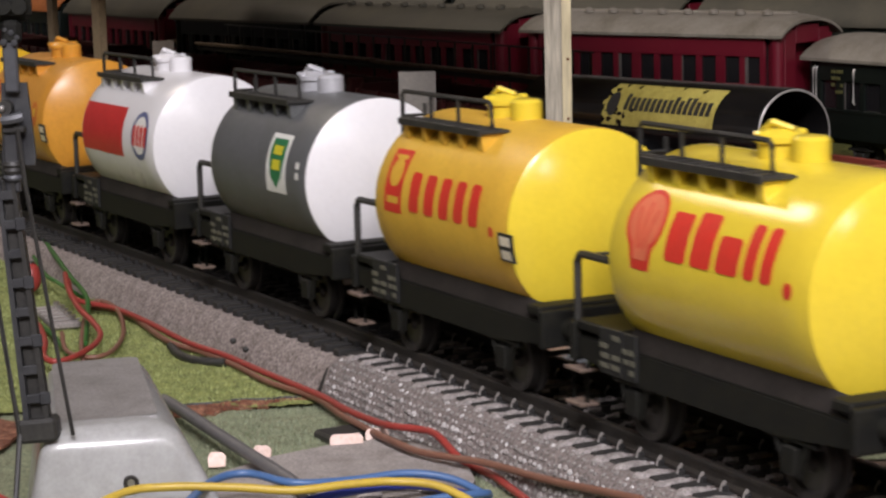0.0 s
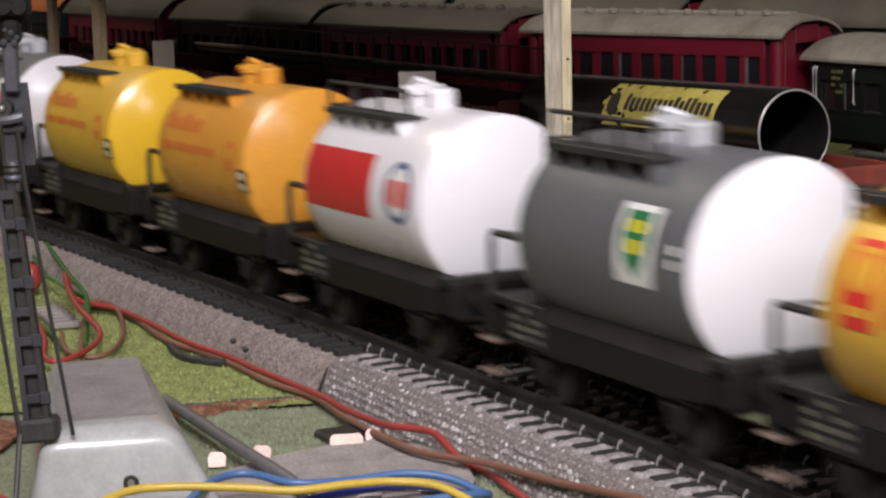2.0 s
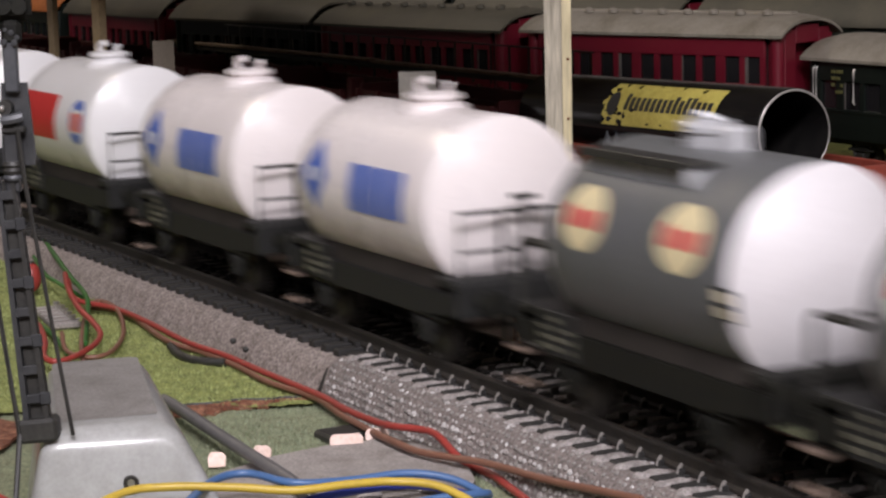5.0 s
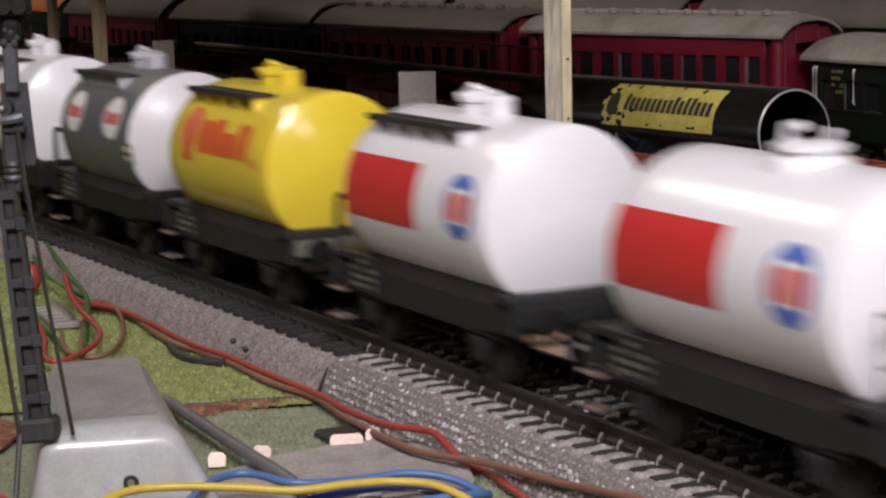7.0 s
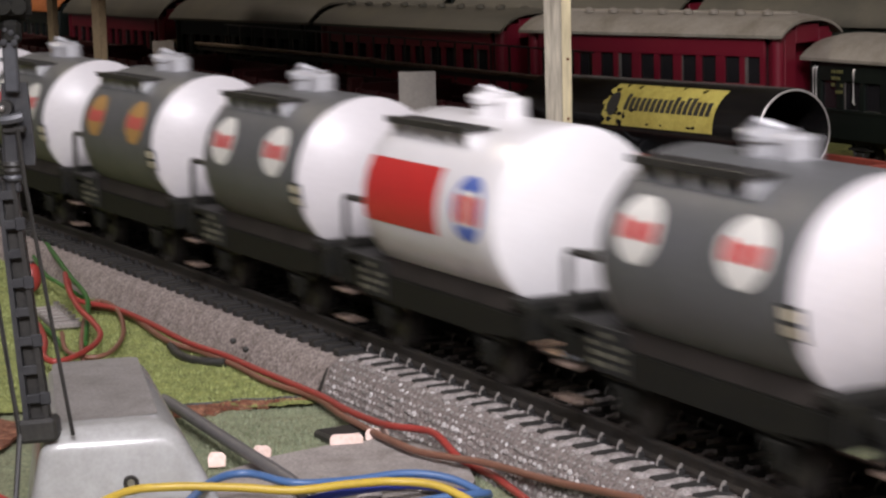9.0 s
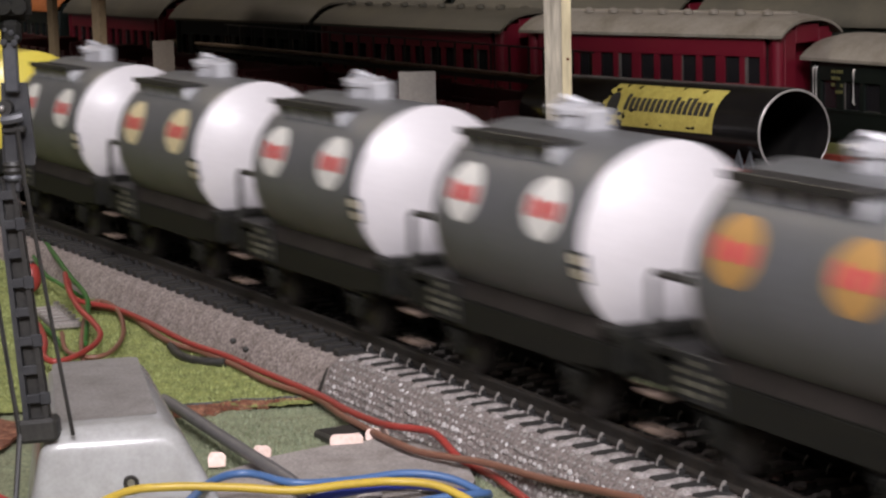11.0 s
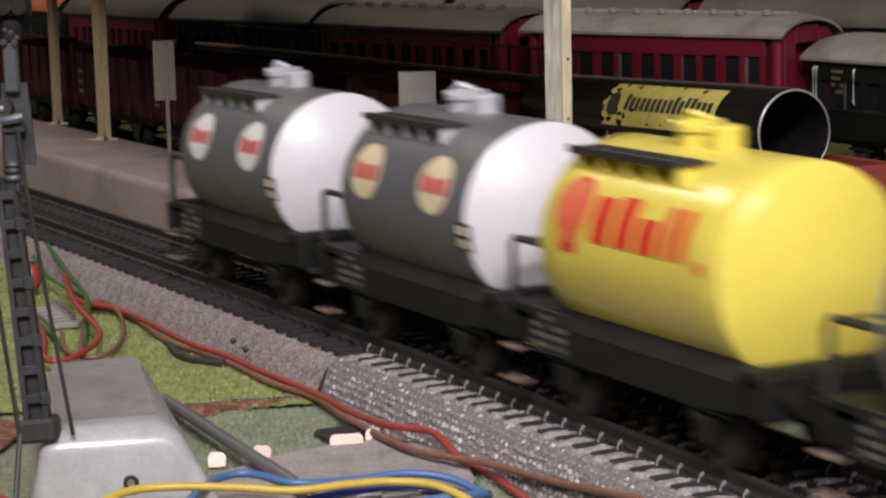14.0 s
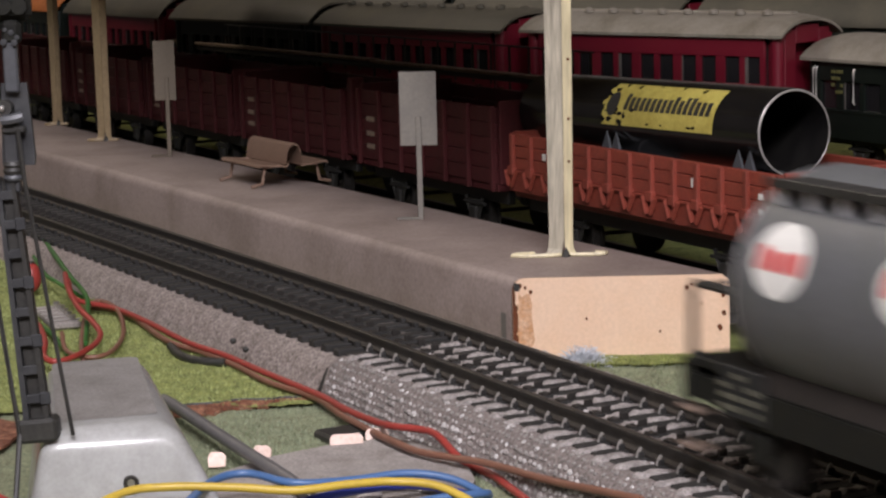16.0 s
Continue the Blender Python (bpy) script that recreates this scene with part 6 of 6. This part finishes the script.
# plug, terminal strip, plate and metal tabs
plug = thing("wire_plug", "small red banana plug at the wire's end", "plug", "", "", pose(-96.8 * MM, 497.7 * MM, -5.6 * MM, 0, 84, -60))
part("sleeve", lathe(bmesh.new(), [(-3.4, 0.9), (-3.0, 1.6), (-1.8, 2.2), (-0.2, 2.45), (1.4, 2.2), (2.6, 1.6), (3.2, 0.8)], "x", 18), W_RED, plug)
part("socket", lathe(bmesh.new(), [(-3.7, 0.6), (-3.7, 1.0), (-3.4, 1.1)], "x", 14), BLACK, plug)

strip = thing("terminal_strip", "grey terminal strip with tinned contacts", "terminal strip", "", "", pose(-85 * MM, 464 * MM, -9.9 * MM, 0, 0, -70))
part("body", box(bmesh.new(), -11, 11, -3.2, 3.2, 0, 1.6, 0.4), CARD, strip)
for k in range(5):
    part("contact", lambda: box(bmesh.new(), -0.25, 0.25, -3.4, 3.4, 1.6, 1.9, 0.1), CLIPT, strip, at=(-9 + 4.5 * k, 0, 0), key="contact")
    part("screw", lambda: lathe(bmesh.new(), [(2.1, 0.8), (2.7, 0.8), (2.8, 0.5), (2.8, 0)], "z", 10), BRIGHT, strip, at=(-9 + 4.5 * k, 1.5, 0), key="stripscrew")

plate = thing("card_plate", "grey cardboard plate with tinned metal tabs", "plate")
bm = bmesh.new()
ring = [(-39, 318), (-35.5, 327), (-28.5, 336.2), (-18.8, 343.4), (-8.7, 347), (2.2, 335), (4.0, 318), (0, 302), (-34, 300)]
vs = [bm.verts.new((x, y, -10.3)) for x, y in ring]
f = bm.faces.new(vs)
ext = bmesh.ops.extrude_face_region(bm, geom=[f])
bmesh.ops.translate(bm, vec=(0, 0, 0.7), verts=[v for v in ext["geom"] if isinstance(v, bmesh.types.BMVert)])
part("sheet", bm, CARD, plate)
for x, y, w, turn in ((-36.9, 333.2, 2.7, 8), (-30.0, 336.8, 2.9, -6), (-16.6, 343.2, 5.4, 12), (-11.7, 346.6, 3.8, 12)):
    bm = bmesh.new()
    h = 1.9
    rim = [(-w / 2, -0.5), (w / 2, -0.5), (w / 2 + 0.1, h * 0.6), (w / 2 - 0.25, h * 0.9), (w / 2 - 0.7, h), (-w / 2 + 0.6, h + 0.05), (-w / 2 + 0.2, h * 0.88), (-w / 2 - 0.05, h * 0.55)]
    face = bm.faces.new([bm.verts.new((u, -0.3, z)) for u, z in rim])
    ext = bmesh.ops.extrude_face_region(bm, geom=[face])
    bmesh.ops.translate(bm, vec=(0, 0.55, 0), verts=[v for v in ext["geom"] if isinstance(v, bmesh.types.BMVert)])
    ob = part("metal_tab", bm, COPPER, plate, "bent tinned copper tab")
    ob.matrix_basis = pose(x * MM, y * MM, -9.9 * MM, -24, 0, turn)
dark = solo("rubber_scrap", box(bmesh.new(), -4.5, 4.5, -3.4, 3.4, 0, 1.6, 0.5), BLACK, "black rubber scrap beside the ballast", "scrap", m=pose(-17.2 * MM, 352.5 * MM, -11.0 * MM, 0, 0, 30))
for x, y, z in ((-41.6, 413.4, -5.6), (-38.9, 409.6, -6.6)):
    solo("track_peg", lathe(bmesh.new(), [(-0.5, 0.5), (0.1, 0.62), (0.4, 0.5), (0.5, 0)], "x", 10), BLACK, "small black peg in the ballast flank", "peg", "track pegs", m=pose(x * MM, y * MM, z * MM, 0, 15, -150))
rnd = random.Random(33)
bm = bmesh.new()
for k in range(320):
    x, y = 26.5 + rnd.gauss(0, 2.6), 407.5 + rnd.gauss(0, 1.6)
    h = 3.4 * math.exp(-((x - 26.5) / 3.6) ** 2) * rnd.uniform(0.3, 1.0)
    a = rnd.uniform(0, 6.28)
    tube(bm, [(x, y, -11.2), (x + 0.8 * math.cos(a), y + 0.8 * math.sin(a), -10.6 + h * 0.6), (x + 1.9 * math.cos(a + 0.6), y + 1.6 * math.sin(a + 0.6), -10.7 + h)], 0.085, 3, False)
solo("cotton_tuft", bm, FLUFF, "bluish-white tuft of cotton at the platform's foot", "cotton tuft")
rnd = random.Random(21)
for k, (x, y, r) in enumerate(((-6.2, 315, 4.2), (-1.5, 312.5, 3.0), (-12, 309, 2.6))):
    bm = bmesh.new()
    bmesh.ops.create_icosphere(bm, subdivisions=2, radius=1)
    for v in bm.verts:
        v.co *= 1 + 0.22 * noise.noise(v.co * 1.6 + Vector((k * 7, 0, 0)))
        v.co = Vector((v.co.x * r, v.co.y * r * 0.7, v.co.z * r * 0.28))
    solo("stone_chip", bm, CARD, "flat grey-brown stone chip by the wires", "stone", "stone chips", m=pose(x * MM, y * MM, -9.2 * MM, 0, 0, 30 * k))

# ---------------------------------------------------------------- small pieces of the track, last
S_A, S_B = 20.0, 620.0
k = 0
s = S_A
SLEEP = mesh_of("sleeper", sleeper_mesh(), SLEEPER)
STUD = mesh_of("contact_stud", stud_mesh(), STEEL)
CLIPM = mesh_of("rail_clip", clip_mesh(), CLIPT)
while s < S_B:
    ob = new("sleeper", SLEEP)
    ob.parent = line
    on_line(ob, s)
    for nm, me in (("contact_stud", STUD), ("rail_clip", CLIPM)):
        if nm == "rail_clip" and s > S_BREAK:
            continue
        o2 = new(nm, me)
        o2.parent = ob
    s += PITCH

# ---------------------------------------------------------------- how the train runs
RUN = [0.0, 16.3, 42.6, 80.4, 128.9, 186.3, 249.5, 317.1, 386.7, 458.3, 532.2, 606.8, 679.9, 750.3, 818.5, 884.5, 947.4, 1007.8, 1069.4, 1132.0, 1195.8,
       1261.5, 1329.2, 1397.8, 1463.6, 1523.5, 1577.8, 1629.7, 1681.6, 1733.8, 1785.1, 1835.5, 1885.5]
FRONT = [124.7, 203.0, 280.9, 362.6, 440.5, 521.0, 597.5, 674.8, 764.0, 849.6, 938.7, 1029.7, 1118.3, 1197.0, 1277.4, 1354.4, 1432.7, 1509.9, 1588.0, 1667.0,
         1744.0, 1826.5, 1899.0, 1978.9]


HALVES = [0.5 * i for i in range(len(RUN))]


def wagon_pose(s):
    p, d = on_track(s)
    return pose(p.x * MM, p.y * MM, 0, 0, 0, math.degrees(math.atan2(-d.y, -d.x)))


def motions():
    """Each wagon runs down the line, half a second from row to row."""
    for (wagon, half), front in zip(TRAIN, FRONT):
        walk(wagon, [(0.5 * i, wagon_pose(front + half - run)) for i, run in enumerate(RUN)])
        for axle in [o for o in wagon.children if o.name.startswith("wheelset")]:
            x, y, z = axle.location
            walk(axle, [(k / FPS, pose(x, y, z, 0, math.degrees(float(np.interp(k / FPS, HALVES, RUN)) / 5.3) % 360, 0)) for k in range(round(CLIP * FPS) + 1)])


motions()
